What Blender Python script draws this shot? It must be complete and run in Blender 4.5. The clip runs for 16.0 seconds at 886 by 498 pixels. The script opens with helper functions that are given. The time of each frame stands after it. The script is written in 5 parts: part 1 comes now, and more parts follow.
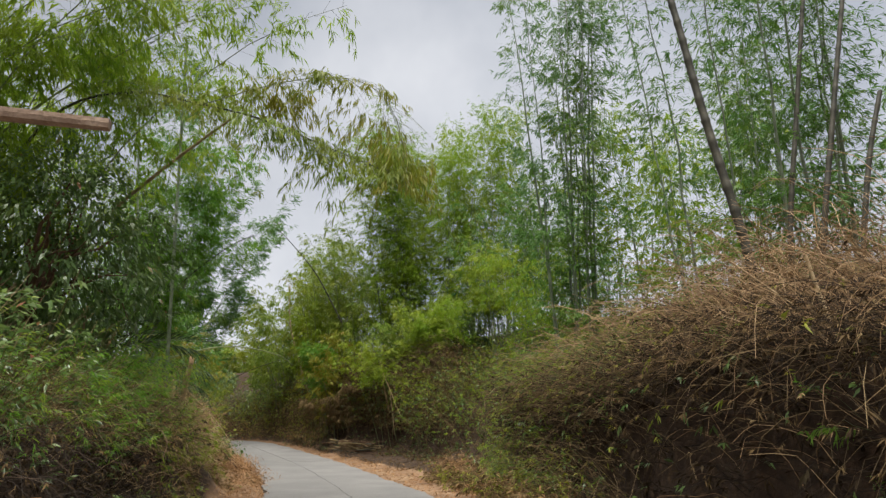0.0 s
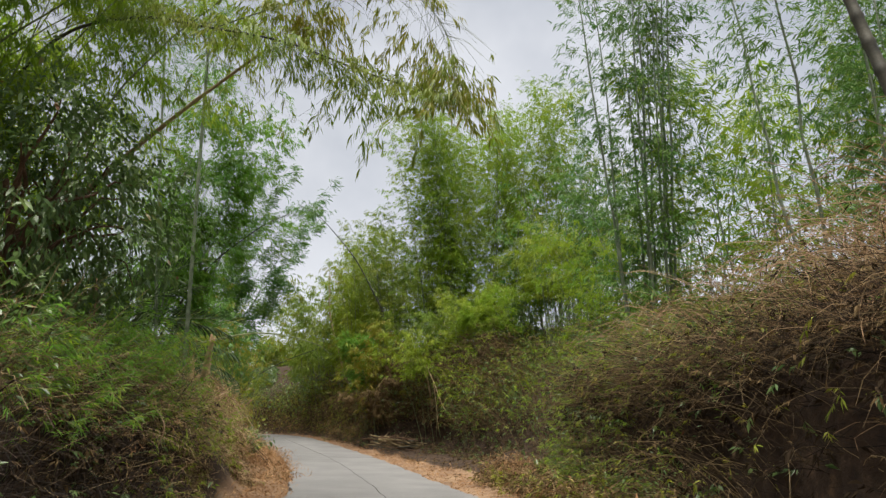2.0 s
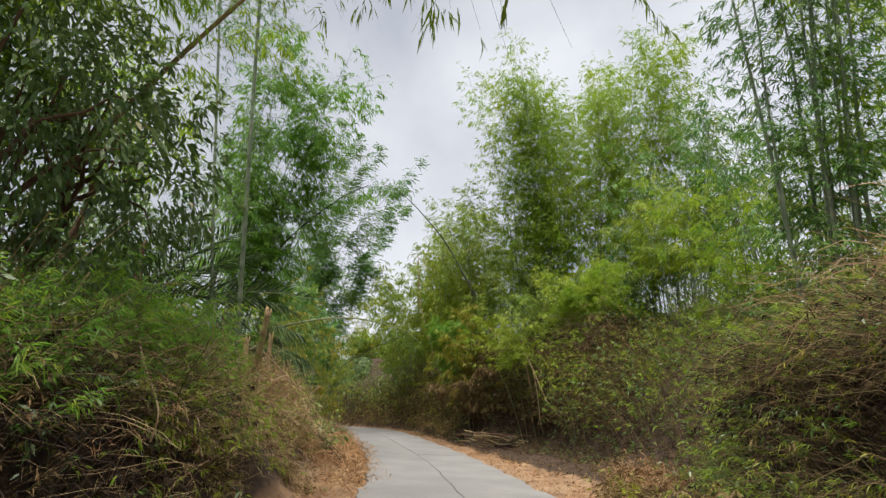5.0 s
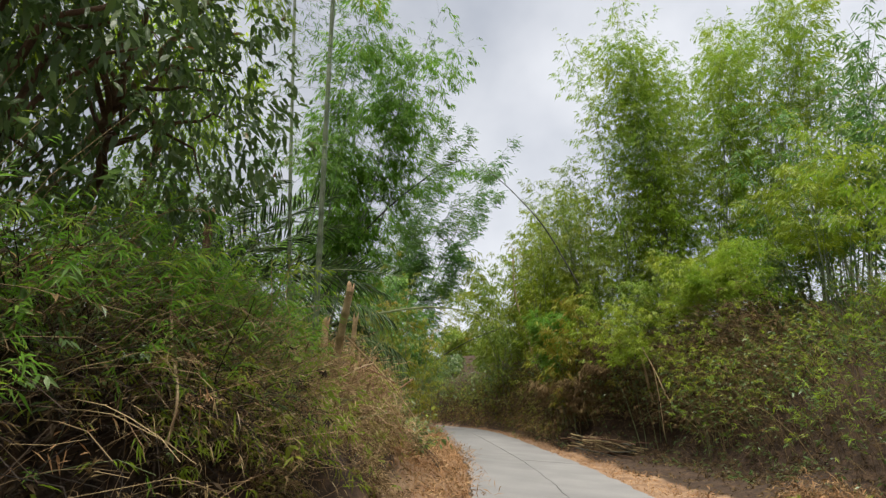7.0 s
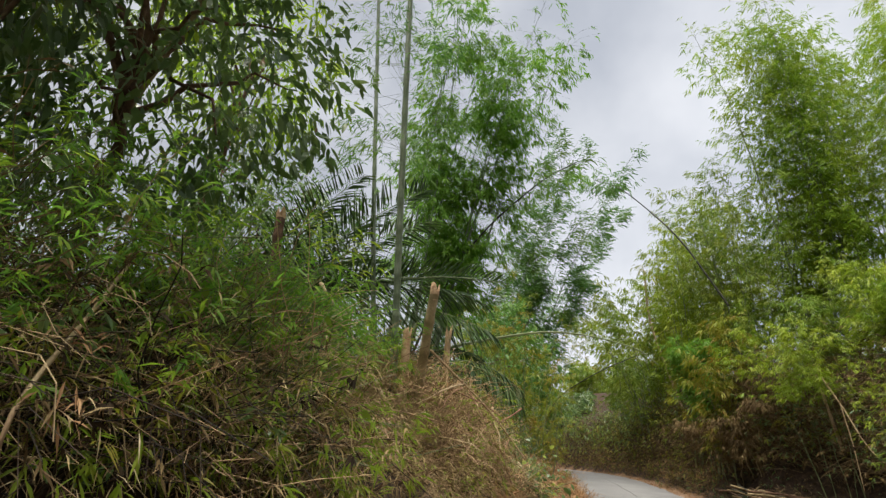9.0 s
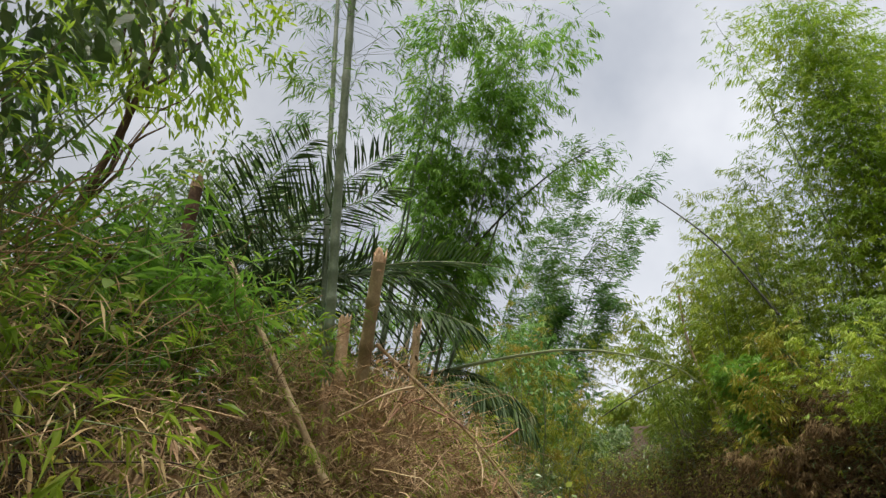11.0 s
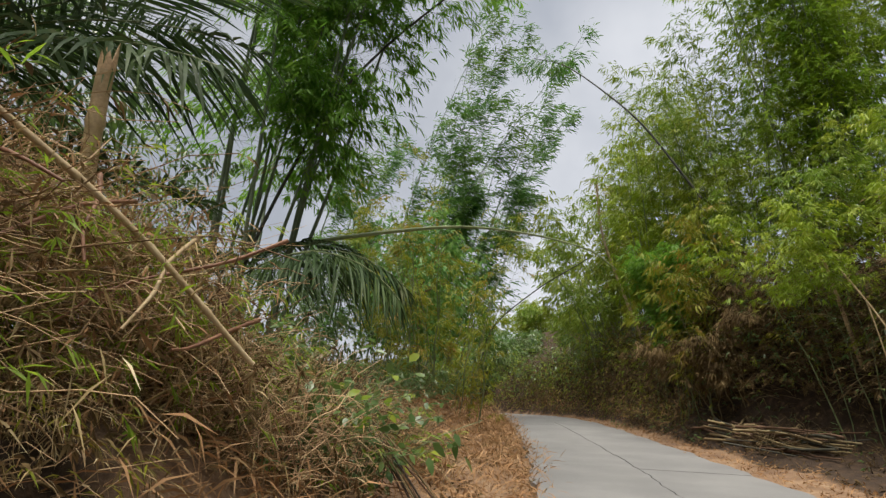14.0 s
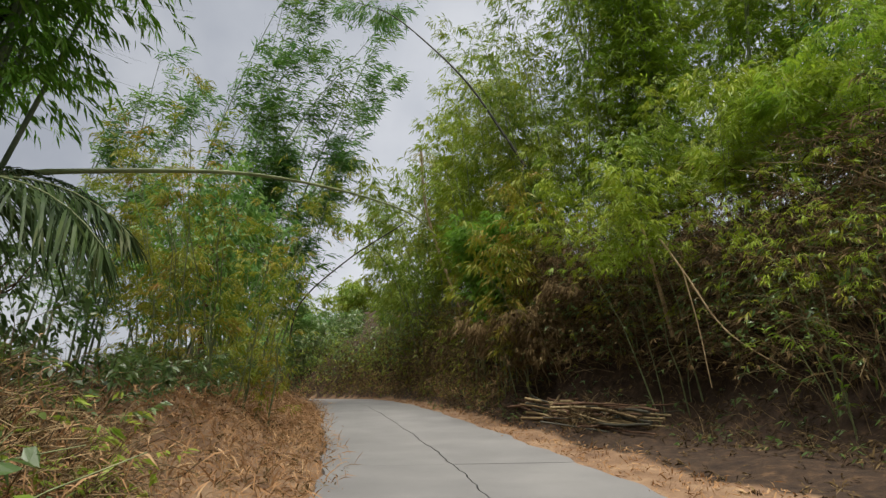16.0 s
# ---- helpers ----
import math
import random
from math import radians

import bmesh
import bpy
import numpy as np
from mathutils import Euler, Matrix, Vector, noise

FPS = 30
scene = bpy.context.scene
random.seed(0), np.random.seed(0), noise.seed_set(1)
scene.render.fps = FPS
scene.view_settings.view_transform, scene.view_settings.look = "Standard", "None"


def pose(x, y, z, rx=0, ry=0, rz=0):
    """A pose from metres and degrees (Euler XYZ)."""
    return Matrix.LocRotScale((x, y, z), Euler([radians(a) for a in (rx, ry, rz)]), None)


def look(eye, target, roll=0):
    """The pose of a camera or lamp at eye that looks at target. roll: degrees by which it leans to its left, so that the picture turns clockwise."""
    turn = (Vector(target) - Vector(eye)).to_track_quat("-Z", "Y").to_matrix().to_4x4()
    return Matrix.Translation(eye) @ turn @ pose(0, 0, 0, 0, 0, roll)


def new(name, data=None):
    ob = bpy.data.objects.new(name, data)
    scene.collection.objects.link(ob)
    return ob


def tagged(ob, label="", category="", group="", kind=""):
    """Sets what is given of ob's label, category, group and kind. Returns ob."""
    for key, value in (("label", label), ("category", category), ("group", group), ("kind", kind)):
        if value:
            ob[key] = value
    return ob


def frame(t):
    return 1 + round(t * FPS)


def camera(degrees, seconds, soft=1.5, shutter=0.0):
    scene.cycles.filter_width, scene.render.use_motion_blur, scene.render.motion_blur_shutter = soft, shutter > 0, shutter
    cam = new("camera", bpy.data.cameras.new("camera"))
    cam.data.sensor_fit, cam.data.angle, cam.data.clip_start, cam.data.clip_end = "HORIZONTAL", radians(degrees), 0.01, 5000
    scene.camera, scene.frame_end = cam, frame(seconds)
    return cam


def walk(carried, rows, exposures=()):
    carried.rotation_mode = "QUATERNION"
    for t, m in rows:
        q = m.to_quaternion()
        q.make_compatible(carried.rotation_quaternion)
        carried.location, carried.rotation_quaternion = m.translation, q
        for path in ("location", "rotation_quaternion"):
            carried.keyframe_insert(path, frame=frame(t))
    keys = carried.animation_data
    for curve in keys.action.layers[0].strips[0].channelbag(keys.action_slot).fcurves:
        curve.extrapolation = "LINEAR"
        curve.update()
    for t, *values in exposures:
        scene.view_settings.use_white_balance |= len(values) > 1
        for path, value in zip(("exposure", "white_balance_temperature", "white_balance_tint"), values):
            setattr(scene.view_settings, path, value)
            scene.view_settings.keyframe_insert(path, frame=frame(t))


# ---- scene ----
cam = camera(74.7, 16.0, 1.4)
EXPOSURES = [(0.0, 0.55), (2.0, 0.64), (4.0, 0.76), (8.0, 0.78), (11.0, 0.8), (13.0, 0.7), (14.5, 0.56), (16.0, 0.5)]
PATH = [
    (0, (-0.049, -0.017, 1.38), (-0.025, 1.887, 1.992), 0.2),
    (0.5, (-0.095, 0.638, 1.323), (-0.064, 2.541, 1.937), 0.3),
    (1, (-0.186, 1.285, 1.269), (-0.168, 3.188, 1.884), 0.3),
    (1.5, (-0.253, 1.915, 1.246), (-0.295, 3.818, 1.861), 1.0),
    (2, (-0.314, 2.54, 1.223), (-0.436, 4.44, 1.835), 1.7),
    (2.5, (-0.345, 3.19, 1.193), (-0.492, 5.089, 1.802), 1.5),
    (3, (-0.35, 3.857, 1.2), (-0.547, 5.752, 1.809), 1.8),
    (3.5, (-0.488, 4.422, 1.244), (-0.719, 6.316, 1.844), 1.9),
    (4, (-0.519, 4.923, 1.225), (-0.867, 6.798, 1.827), 2.4),
    (6.5, (-1.484, 7.621, 1.308), (-2.018, 9.467, 1.862), 3.5),
    (7, (-1.795, 8.282, 1.279), (-2.52, 10.058, 1.845), 4.5),
    (7.5, (-1.952, 8.895, 1.281), (-2.903, 10.555, 1.866), 6.1),
    (8, (-2.184, 9.479, 1.285), (-3.236, 11.07, 1.887), 6.7),
    (8.5, (-2.316, 10.011, 1.282), (-3.391, 11.579, 1.904), 6.5),
    (11, (-3.267, 13.24, 1.321), (-4.414, 14.687, 2.089), 4.9),
    (11.5, (-3.468, 13.884, 1.283), (-4.61, 15.335, 2.052), 4.6),
    (12, (-3.565, 14.497, 1.267), (-4.715, 15.956, 2.008), 4.8),
    (12.5, (-3.746, 15.155, 1.206), (-4.879, 16.653, 1.894), 4.4),
    (13, (-3.868, 15.819, 1.156), (-4.964, 17.375, 1.77), 3.7),
    (13.5, (-4.135, 16.401, 1.152), (-5.166, 18.022, 1.709), 3.1),
    (14, (-4.289, 16.855, 1.161), (-5.258, 18.525, 1.683), 3.0),
    (14.5, (-4.375, 17.461, 1.204), (-5.278, 19.181, 1.681), 2.4),
    (15, (-4.49, 18.189, 1.234), (-5.231, 19.983, 1.717), 1.1),
    (15.5, (-4.539, 18.797, 1.226), (-5.179, 20.63, 1.705), 0.6),
    (16, (-4.755, 19.351, 1.315), (-5.183, 21.245, 1.793), 0.1),
]
walk(cam, [(t, look(eye, target, roll)) for t, eye, target, roll in PATH], EXPOSURES)

# ---- world, sun ----
SUN_EL, SUN_ROT = radians(76), radians(195)
world = bpy.data.worlds.new("overcast_sky")
scene.world = world
world.use_nodes = True
wn, wl = world.node_tree.nodes, world.node_tree.links
bg = wn["Background"]
sky = wn.new("ShaderNodeTexSky")
sky.sky_type, sky.sun_disc, sky.sun_elevation, sky.sun_rotation = "NISHITA", False, SUN_EL, SUN_ROT
cloud = wn.new("ShaderNodeTexNoise")
cloud.inputs["Scale"].default_value, cloud.inputs["Detail"].default_value = 2.6, 5.0
cloud_ramp = wn.new("ShaderNodeValToRGB")
cloud_ramp.color_ramp.elements[0].position, cloud_ramp.color_ramp.elements[1].position = 0.36, 0.66
cloud_ramp.color_ramp.elements[0].color = (5.5, 5.85, 6.6, 1)
cloud_ramp.color_ramp.elements[1].color = (9.0, 9.2, 9.7, 1)
veil = wn.new("ShaderNodeMixRGB")
veil.inputs[0].default_value = 0.93
wl.new(cloud.outputs[0], cloud_ramp.inputs[0])
wl.new(sky.outputs[0], veil.inputs[1])
wl.new(cloud_ramp.outputs[0], veil.inputs[2])
# the cloud thins out to the north-east
way = wn.new("ShaderNodeTexCoord")
east = wn.new("ShaderNodeVectorMath")
east.operation = "DOT_PRODUCT"
east.inputs[1].default_value = (0.5, 0.85, 0.0)
thin = wn.new("ShaderNodeMapRange")
thin.inputs["From Min"].default_value, thin.inputs["From Max"].default_value = -1.0, 1.0
thin.inputs["To Min"].default_value, thin.inputs["To Max"].default_value = 0.58, 1.28
shade = wn.new("ShaderNodeMixRGB")
shade.blend_type = "MULTIPLY"
shade.inputs[0].default_value = 1.0
wl.new(way.outputs["Generated"], east.inputs[0])
wl.new(east.outputs["Value"], thin.inputs["Value"])
wl.new(veil.outputs[0], shade.inputs[1])
wl.new(thin.outputs[0], shade.inputs[2])
wl.new(shade.outputs[0], bg.inputs[0])
bg.inputs[1].default_value = 0.052
sun_data = bpy.data.lights.new("sun", "SUN")
sun_data.energy, sun_data.angle, sun_data.color = 5.0, radians(45), (1.0, 0.95, 0.86)
sun = new("sun", sun_data)
sun.rotation_euler = (math.pi / 2 - SUN_EL, 0, math.pi - SUN_ROT)

# ---- materials ----


def material(name, rough=0.7):
    m = bpy.data.materials.new(name)
    m.use_nodes = True
    b = m.node_tree.nodes["Principled BSDF"]
    b.inputs["Roughness"].default_value = rough
    b.inputs["Specular IOR Level"].default_value = 0.3
    return m, m.node_tree.nodes, m.node_tree.links, b


def ramp_node(n, stops):
    r = n.new("ShaderNodeValToRGB")
    while len(r.color_ramp.elements) < len(stops):
        r.color_ramp.elements.new(0.5)
    for e, (p, c) in zip(r.color_ramp.elements, stops):
        e.position, e.color = p, (*c, 1)
    return r


def coords(n):
    """World-sized coordinates for the textures."""
    return n.new("ShaderNodeNewGeometry").outputs["Position"]


def noise_node(n, l, scale, detail=3.0, rough=0.55):
    t = n.new("ShaderNodeTexNoise")
    t.inputs["Scale"].default_value, t.inputs["Detail"].default_value, t.inputs["Roughness"].default_value = scale, detail, rough
    l.new(coords(n), t.inputs["Vector"])
    return t.outputs[0]


def leaf_material(name, stops, patch, patch_scale=0.5, patch_low=0.45, through_light=0.42, rough=0.42, gloss=0.25):
    """Thin leaves: a random tint for each leaf, patches of another tint through the crown, some light let through."""
    m, n, l, b = material(name, rough)
    geo = n.new("ShaderNodeNewGeometry")
    r = ramp_node(n, stops)
    tuft = ramp_node(n, [(0.36, (0, 0, 0)), (0.64, (1, 1, 1))])
    l.new(noise_node(n, l, 1.7, 3.0), tuft.inputs[0])
    blend = n.new("ShaderNodeMixRGB")
    blend.inputs[0].default_value = 0.55
    l.new(geo.outputs["Random Per Island"], blend.inputs[1])
    l.new(tuft.outputs[0], blend.inputs[2])
    l.new(blend.outputs[0], r.inputs[0])
    mask = ramp_node(n, [(patch_low, (0, 0, 0)), (patch_low + 0.2, (1, 1, 1))])
    l.new(noise_node(n, l, patch_scale, 2.0), mask.inputs[0])
    mix = n.new("ShaderNodeMixRGB")
    mix.inputs[2].default_value = (*patch, 1)
    half = n.new("ShaderNodeMath")
    half.operation = "MULTIPLY"
    half.inputs[1].default_value = 0.75
    l.new(mask.outputs[0], half.inputs[0])
    l.new(half.outputs[0], mix.inputs[0])
    l.new(r.outputs[0], mix.inputs[1])
    b.inputs["Specular IOR Level"].default_value = gloss
    l.new(mix.outputs[0], b.inputs["Base Color"])
    t = n.new("ShaderNodeBsdfTranslucent")
    l.new(mix.outputs[0], t.inputs["Color"])
    sh = n.new("ShaderNodeMixShader")
    sh.inputs[0].default_value = through_light
    l.new(b.outputs[0], sh.inputs[1])
    l.new(t.outputs[0], sh.inputs[2])
    l.new(sh.outputs[0], n["Material Output"].inputs[0])
    return m


def grain_material(name, stops, scale, fine=None, rough=0.8, bump=0.3, bump_scale=60.0, island=False):
    m, n, l, b = material(name, rough)
    r = ramp_node(n, stops)
    if island:
        geo = n.new("ShaderNodeNewGeometry")
        add = n.new("ShaderNodeMixRGB")
        add.inputs[0].default_value = 0.45
        l.new(geo.outputs["Random Per Island"], add.inputs[1])
        l.new(noise_node(n, l, scale), add.inputs[2])
        l.new(add.outputs[0], r.inputs[0])
    else:
        l.new(noise_node(n, l, scale, 5.0), r.inputs[0])
    colour = r.outputs[0]
    if fine:
        mix = n.new("ShaderNodeMixRGB")
        mix.blend_type = "MULTIPLY"
        mix.inputs[0].default_value = 1.0
        r2 = ramp_node(n, [(0.3, (fine, fine, fine)), (0.7, (1, 1, 1))])
        l.new(noise_node(n, l, bump_scale, 2.0), r2.inputs[0])
        l.new(colour, mix.inputs[1])
        l.new(r2.outputs[0], mix.inputs[2])
        colour = mix.outputs[0]
    l.new(colour, b.inputs["Base Color"])
    if bump:
        bp = n.new("ShaderNodeBump")
        bp.inputs["Strength"].default_value, bp.inputs["Distance"].default_value = bump, 0.02
        l.new(noise_node(n, l, bump_scale, 4.0), bp.inputs["Height"])
        l.new(bp.outputs[0], b.inputs["Normal"])
    return m


LEAF_GREEN = leaf_material("bamboo_leaf_green", [(0.0, (0.105, 0.19, 0.022)), (0.6, (0.185, 0.28, 0.032)), (1.0, (0.31, 0.37, 0.065))], (0.285, 0.32, 0.03))
LEAF_LIGHT = leaf_material("bamboo_leaf_light_green", [(0.0, (0.14, 0.26, 0.022)), (0.6, (0.23, 0.36, 0.03)), (1.0, (0.36, 0.45, 0.06))], (0.28, 0.36, 0.026), through_light=0.65)
LEAF_YELLOW = leaf_material("bamboo_leaf_yellow_green", [(0.0, (0.16, 0.246, 0.0157)), (0.6, (0.27, 0.35, 0.0224)), (1.0, (0.42, 0.44, 0.056))], (0.179, 0.28, 0.0224))
LEAF_OLIVE = leaf_material("bamboo_leaf_olive", [(0.0, (0.146, 0.179, 0.0168)), (0.6, (0.258, 0.274, 0.0224)), (1.0, (0.426, 0.336, 0.0672))], (0.157, 0.246, 0.0224))
LEAF_RUST = leaf_material("bamboo_leaf_browning", [(0.0, (0.15, 0.18, 0.016)), (0.5, (0.25, 0.25, 0.022)), (0.85, (0.36, 0.24, 0.05)), (1.0, (0.42, 0.2, 0.06))], (0.18, 0.25, 0.02))
LEAF_BLUE = leaf_material("bamboo_leaf_cool_green", [(0.0, (0.0672, 0.168, 0.0358)), (0.6, (0.112, 0.246, 0.056)), (1.0, (0.224, 0.336, 0.101))], (0.168, 0.269, 0.0336))
LEAF_DARK = leaf_material("broad_leaf_dark", [(0.0, (0.055, 0.105, 0.028)), (0.6, (0.105, 0.18, 0.045)), (0.95, (0.19, 0.26, 0.08)), (1.0, (0.26, 0.085, 0.04))], (0.12, 0.19, 0.036), 0.8, 0.55, 0.45, 0.3, 0.7)
LEAF_PALM = leaf_material("palm_leaflet", [(0.0, (0.028, 0.055, 0.02)), (0.7, (0.05, 0.085, 0.03)), (1.0, (0.12, 0.13, 0.05))], (0.07, 0.11, 0.026), 1.0, 0.5, 0.25, 0.5, 0.15)
LEAF_FRESH = leaf_material("fresh_green_leaf", [(0.0, (0.1, 0.24, 0.025)), (0.6, (0.16, 0.33, 0.035)), (1.0, (0.28, 0.4, 0.07))], (0.13, 0.25, 0.03), through_light=0.62)
LEAF_DRY = leaf_material("dry_leaf", [(0.0, (0.055, 0.034, 0.015)), (0.6, (0.14, 0.094, 0.04)), (0.93, (0.24, 0.172, 0.08)), (1.0, (0.38, 0.29, 0.16))], (0.115, 0.072, 0.028), 1.5, 0.5, 0.12, 0.75, 0.15)
# dead leaves darkened well below LEAF_DRY to carry the shade of hollows
LEAF_DEAD_SHADE = leaf_material("dead_leaf_shade_colour", [(0.0, (0.016, 0.011, 0.007)), (0.7, (0.045, 0.03, 0.016)), (1.0, (0.15, 0.1, 0.055))], (0.03, 0.023, 0.011), 1.5, 0.5, 0.15, 0.8, 0.1)
HAY = leaf_material("pale_hay", [(0.0, (0.26, 0.18, 0.08)), (0.6, (0.46, 0.35, 0.17)), (1.0, (0.66, 0.55, 0.35))], (0.36, 0.25, 0.11), 1.2, 0.5, 0.2, 0.75)
STRAW = leaf_material("straw", [(0.0, (0.19, 0.1, 0.045)), (0.6, (0.36, 0.205, 0.095)), (1.0, (0.56, 0.39, 0.22))], (0.28, 0.145, 0.065), 1.2, 0.5, 0.15, 0.75)
TWIG = grain_material("dry_twig", [(0.2, (0.048, 0.031, 0.015)), (0.55, (0.14, 0.097, 0.047)), (0.8, (0.31, 0.23, 0.12)), (0.95, (0.48, 0.37, 0.21))], 3.0, rough=0.85, bump=0, island=True)
# darker copy of TWIG, the shade inside the banks painted into its colour
TWIG_DARK_SHADE = grain_material("dark_twig_shade_colour", [(0.2, (0.012, 0.009, 0.007)), (0.6, (0.032, 0.022, 0.015)), (0.95, (0.12, 0.082, 0.053))], 3.0, rough=0.9, bump=0, island=True)
TWIG_PALE = grain_material("pale_dry_twig", [(0.2, (0.15, 0.09, 0.048)), (0.5, (0.33, 0.215, 0.115)), (0.75, (0.5, 0.35, 0.2)), (0.95, (0.66, 0.51, 0.33))], 3.0, rough=0.85, bump=0, island=True)
CULM_GREY = grain_material("culm_grey_green", [(0.3, (0.13, 0.17, 0.1)), (0.55, (0.2, 0.24, 0.16)), (0.75, (0.3, 0.32, 0.26))], 3.0, 0.75, 0.45, 0.1, 40.0)
CULM_GREEN = grain_material("culm_green", [(0.3, (0.1, 0.13, 0.05)), (0.6, (0.19, 0.22, 0.1)), (0.8, (0.3, 0.28, 0.15))], 4.0, 0.8, 0.45, 0.1, 40.0)
CULM_ARCH = grain_material("culm_pale_green", [(0.3, (0.16, 0.2, 0.08)), (0.6, (0.27, 0.31, 0.14)), (0.8, (0.4, 0.4, 0.22))], 4.0, 0.8, 0.4, 0.1, 40.0)
CULM_DARK = grain_material("culm_dark", [(0.3, (0.035, 0.035, 0.028)), (0.6, (0.075, 0.07, 0.05)), (0.8, (0.13, 0.12, 0.09))], 4.0, 0.8, 0.6, 0.2, 40.0)
CULM_OLD = grain_material("culm_old_tan", [(0.3, (0.18, 0.135, 0.065)), (0.55, (0.31, 0.235, 0.12)), (0.8, (0.44, 0.35, 0.2))], 5.0, 0.75, 0.6, 0.2, 50.0)
CULM_DRY = grain_material("culm_dry_tan", [(0.3, (0.3, 0.2, 0.11)), (0.55, (0.46, 0.34, 0.19)), (0.8, (0.6, 0.48, 0.3))], 6.0, 0.75, 0.6, 0.2, 50.0)
RED_CANE = grain_material("red_brown_cane", [(0.3, (0.14, 0.06, 0.035)), (0.55, (0.26, 0.125, 0.07)), (0.8, (0.4, 0.23, 0.14))], 5.0, 0.75, 0.6, 0.2, 50.0)
BARK = grain_material("tree_bark", [(0.3, (0.085, 0.048, 0.03)), (0.6, (0.18, 0.105, 0.065)), (0.8, (0.27, 0.19, 0.13))], 5.0, 0.6, 0.9, 0.6, 30.0)
PULP = grain_material("split_wood", [(0.3, (0.4, 0.24, 0.13)), (0.6, (0.62, 0.43, 0.26)), (0.8, (0.75, 0.6, 0.42))], 14.0, 0.7, 0.8, 0.4, 60.0)
CONCRETE = grain_material("road_concrete", [(0.3, (0.152, 0.149, 0.149)), (0.5, (0.175, 0.171, 0.17)), (0.7, (0.202, 0.197, 0.194))], 0.7, 0.86, 0.85, 0.15, 90.0)
TIMBER = grain_material("weathered_timber", [(0.3, (0.2, 0.13, 0.09)), (0.6, (0.36, 0.26, 0.19)), (0.8, (0.5, 0.4, 0.32))], 9.0, 0.7, 0.85, 0.4, 50.0)


def soil_material():
    """Red-brown soil with litter; paler and straw-strewn by the road, dark and rooty on the cut banks, with their shade
    in the colour too.
    """
    m, n, l, b = material("soil", 0.95)
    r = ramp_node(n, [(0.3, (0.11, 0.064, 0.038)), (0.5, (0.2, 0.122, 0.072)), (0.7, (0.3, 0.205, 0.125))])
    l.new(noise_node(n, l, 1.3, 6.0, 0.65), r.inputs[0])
    # dark bank soil, deepened further by the banks' shade put into its colour
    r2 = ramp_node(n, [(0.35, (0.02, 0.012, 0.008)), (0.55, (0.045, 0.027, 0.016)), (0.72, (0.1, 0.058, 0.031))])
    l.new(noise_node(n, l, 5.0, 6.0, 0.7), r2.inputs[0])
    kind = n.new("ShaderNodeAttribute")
    kind.attribute_name = "loam_shade"
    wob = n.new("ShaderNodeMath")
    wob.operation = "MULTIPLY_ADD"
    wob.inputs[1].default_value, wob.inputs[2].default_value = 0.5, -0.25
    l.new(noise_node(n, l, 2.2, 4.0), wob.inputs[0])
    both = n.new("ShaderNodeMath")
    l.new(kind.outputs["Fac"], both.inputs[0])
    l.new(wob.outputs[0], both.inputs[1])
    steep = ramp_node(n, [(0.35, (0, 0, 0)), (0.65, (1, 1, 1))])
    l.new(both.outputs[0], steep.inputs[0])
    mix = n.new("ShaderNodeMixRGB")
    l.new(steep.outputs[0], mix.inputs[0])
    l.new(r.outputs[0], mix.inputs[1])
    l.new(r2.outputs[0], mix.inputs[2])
    l.new(mix.outputs[0], b.inputs["Base Color"])
    bp = n.new("ShaderNodeBump")
    bp.inputs["Strength"].default_value, bp.inputs["Distance"].default_value = 0.8, 0.05
    l.new(noise_node(n, l, 14.0, 6.0, 0.7), bp.inputs["Height"])
    l.new(bp.outputs[0], b.inputs["Normal"])
    return m


SOIL = soil_material()

# ---- mesh kit ----
rng = np.random.default_rng(7)


def unit(v):
    return v / np.maximum(np.linalg.norm(v, axis=-1, keepdims=True), 1e-9)


def np_mesh(name, chunks, mat, smooth=False):
    """One mesh from chunks of (vertices, faces); faces of one chunk have the same number of corners."""
    v = np.concatenate([c[0].reshape(-1, 3) for c in chunks]).astype(np.float32)
    loops, totals, off = [], [], 0
    for cv, cf in chunks:
        loops.append((cf + off).ravel())
        totals.append(np.full(len(cf), cf.shape[1]))
        off += len(cv.reshape(-1, 3))
    loops, totals = np.concatenate(loops).astype(np.int32), np.concatenate(totals).astype(np.int32)
    me = bpy.data.meshes.new(name)
    me.vertices.add(len(v))
    me.vertices.foreach_set("co", v.ravel())
    me.loops.add(len(loops))
    me.loops.foreach_set("vertex_index", loops)
    me.polygons.add(len(totals))
    me.polygons.foreach_set("loop_start", np.concatenate([[0], np.cumsum(totals)[:-1]]).astype(np.int32))
    me.polygons.foreach_set("loop_total", totals)
    me.polygons.foreach_set("use_smooth", np.full(len(totals), smooth))
    me.update(calc_edges=True)
    me.materials.append(mat)
    return me


def thing(name, base, label, category, group="", kind=""):
    global rng
    rng = np.random.default_rng(sum(map(ord, label)) * 7 + len(label))
    ob = new(name)
    ob.location = base
    ob.empty_display_size = 0.2
    return tagged(ob, label, category, group, kind)


def part(name, chunks, mat, parent, label="", kind="", smooth=False):
    base = np.array(parent.location)
    ob = new(name, np_mesh(name, [(v.reshape(-1, 3) - base, f) for v, f in chunks], mat, smooth))
    ob.parent = parent
    return tagged(ob, label, kind=kind)


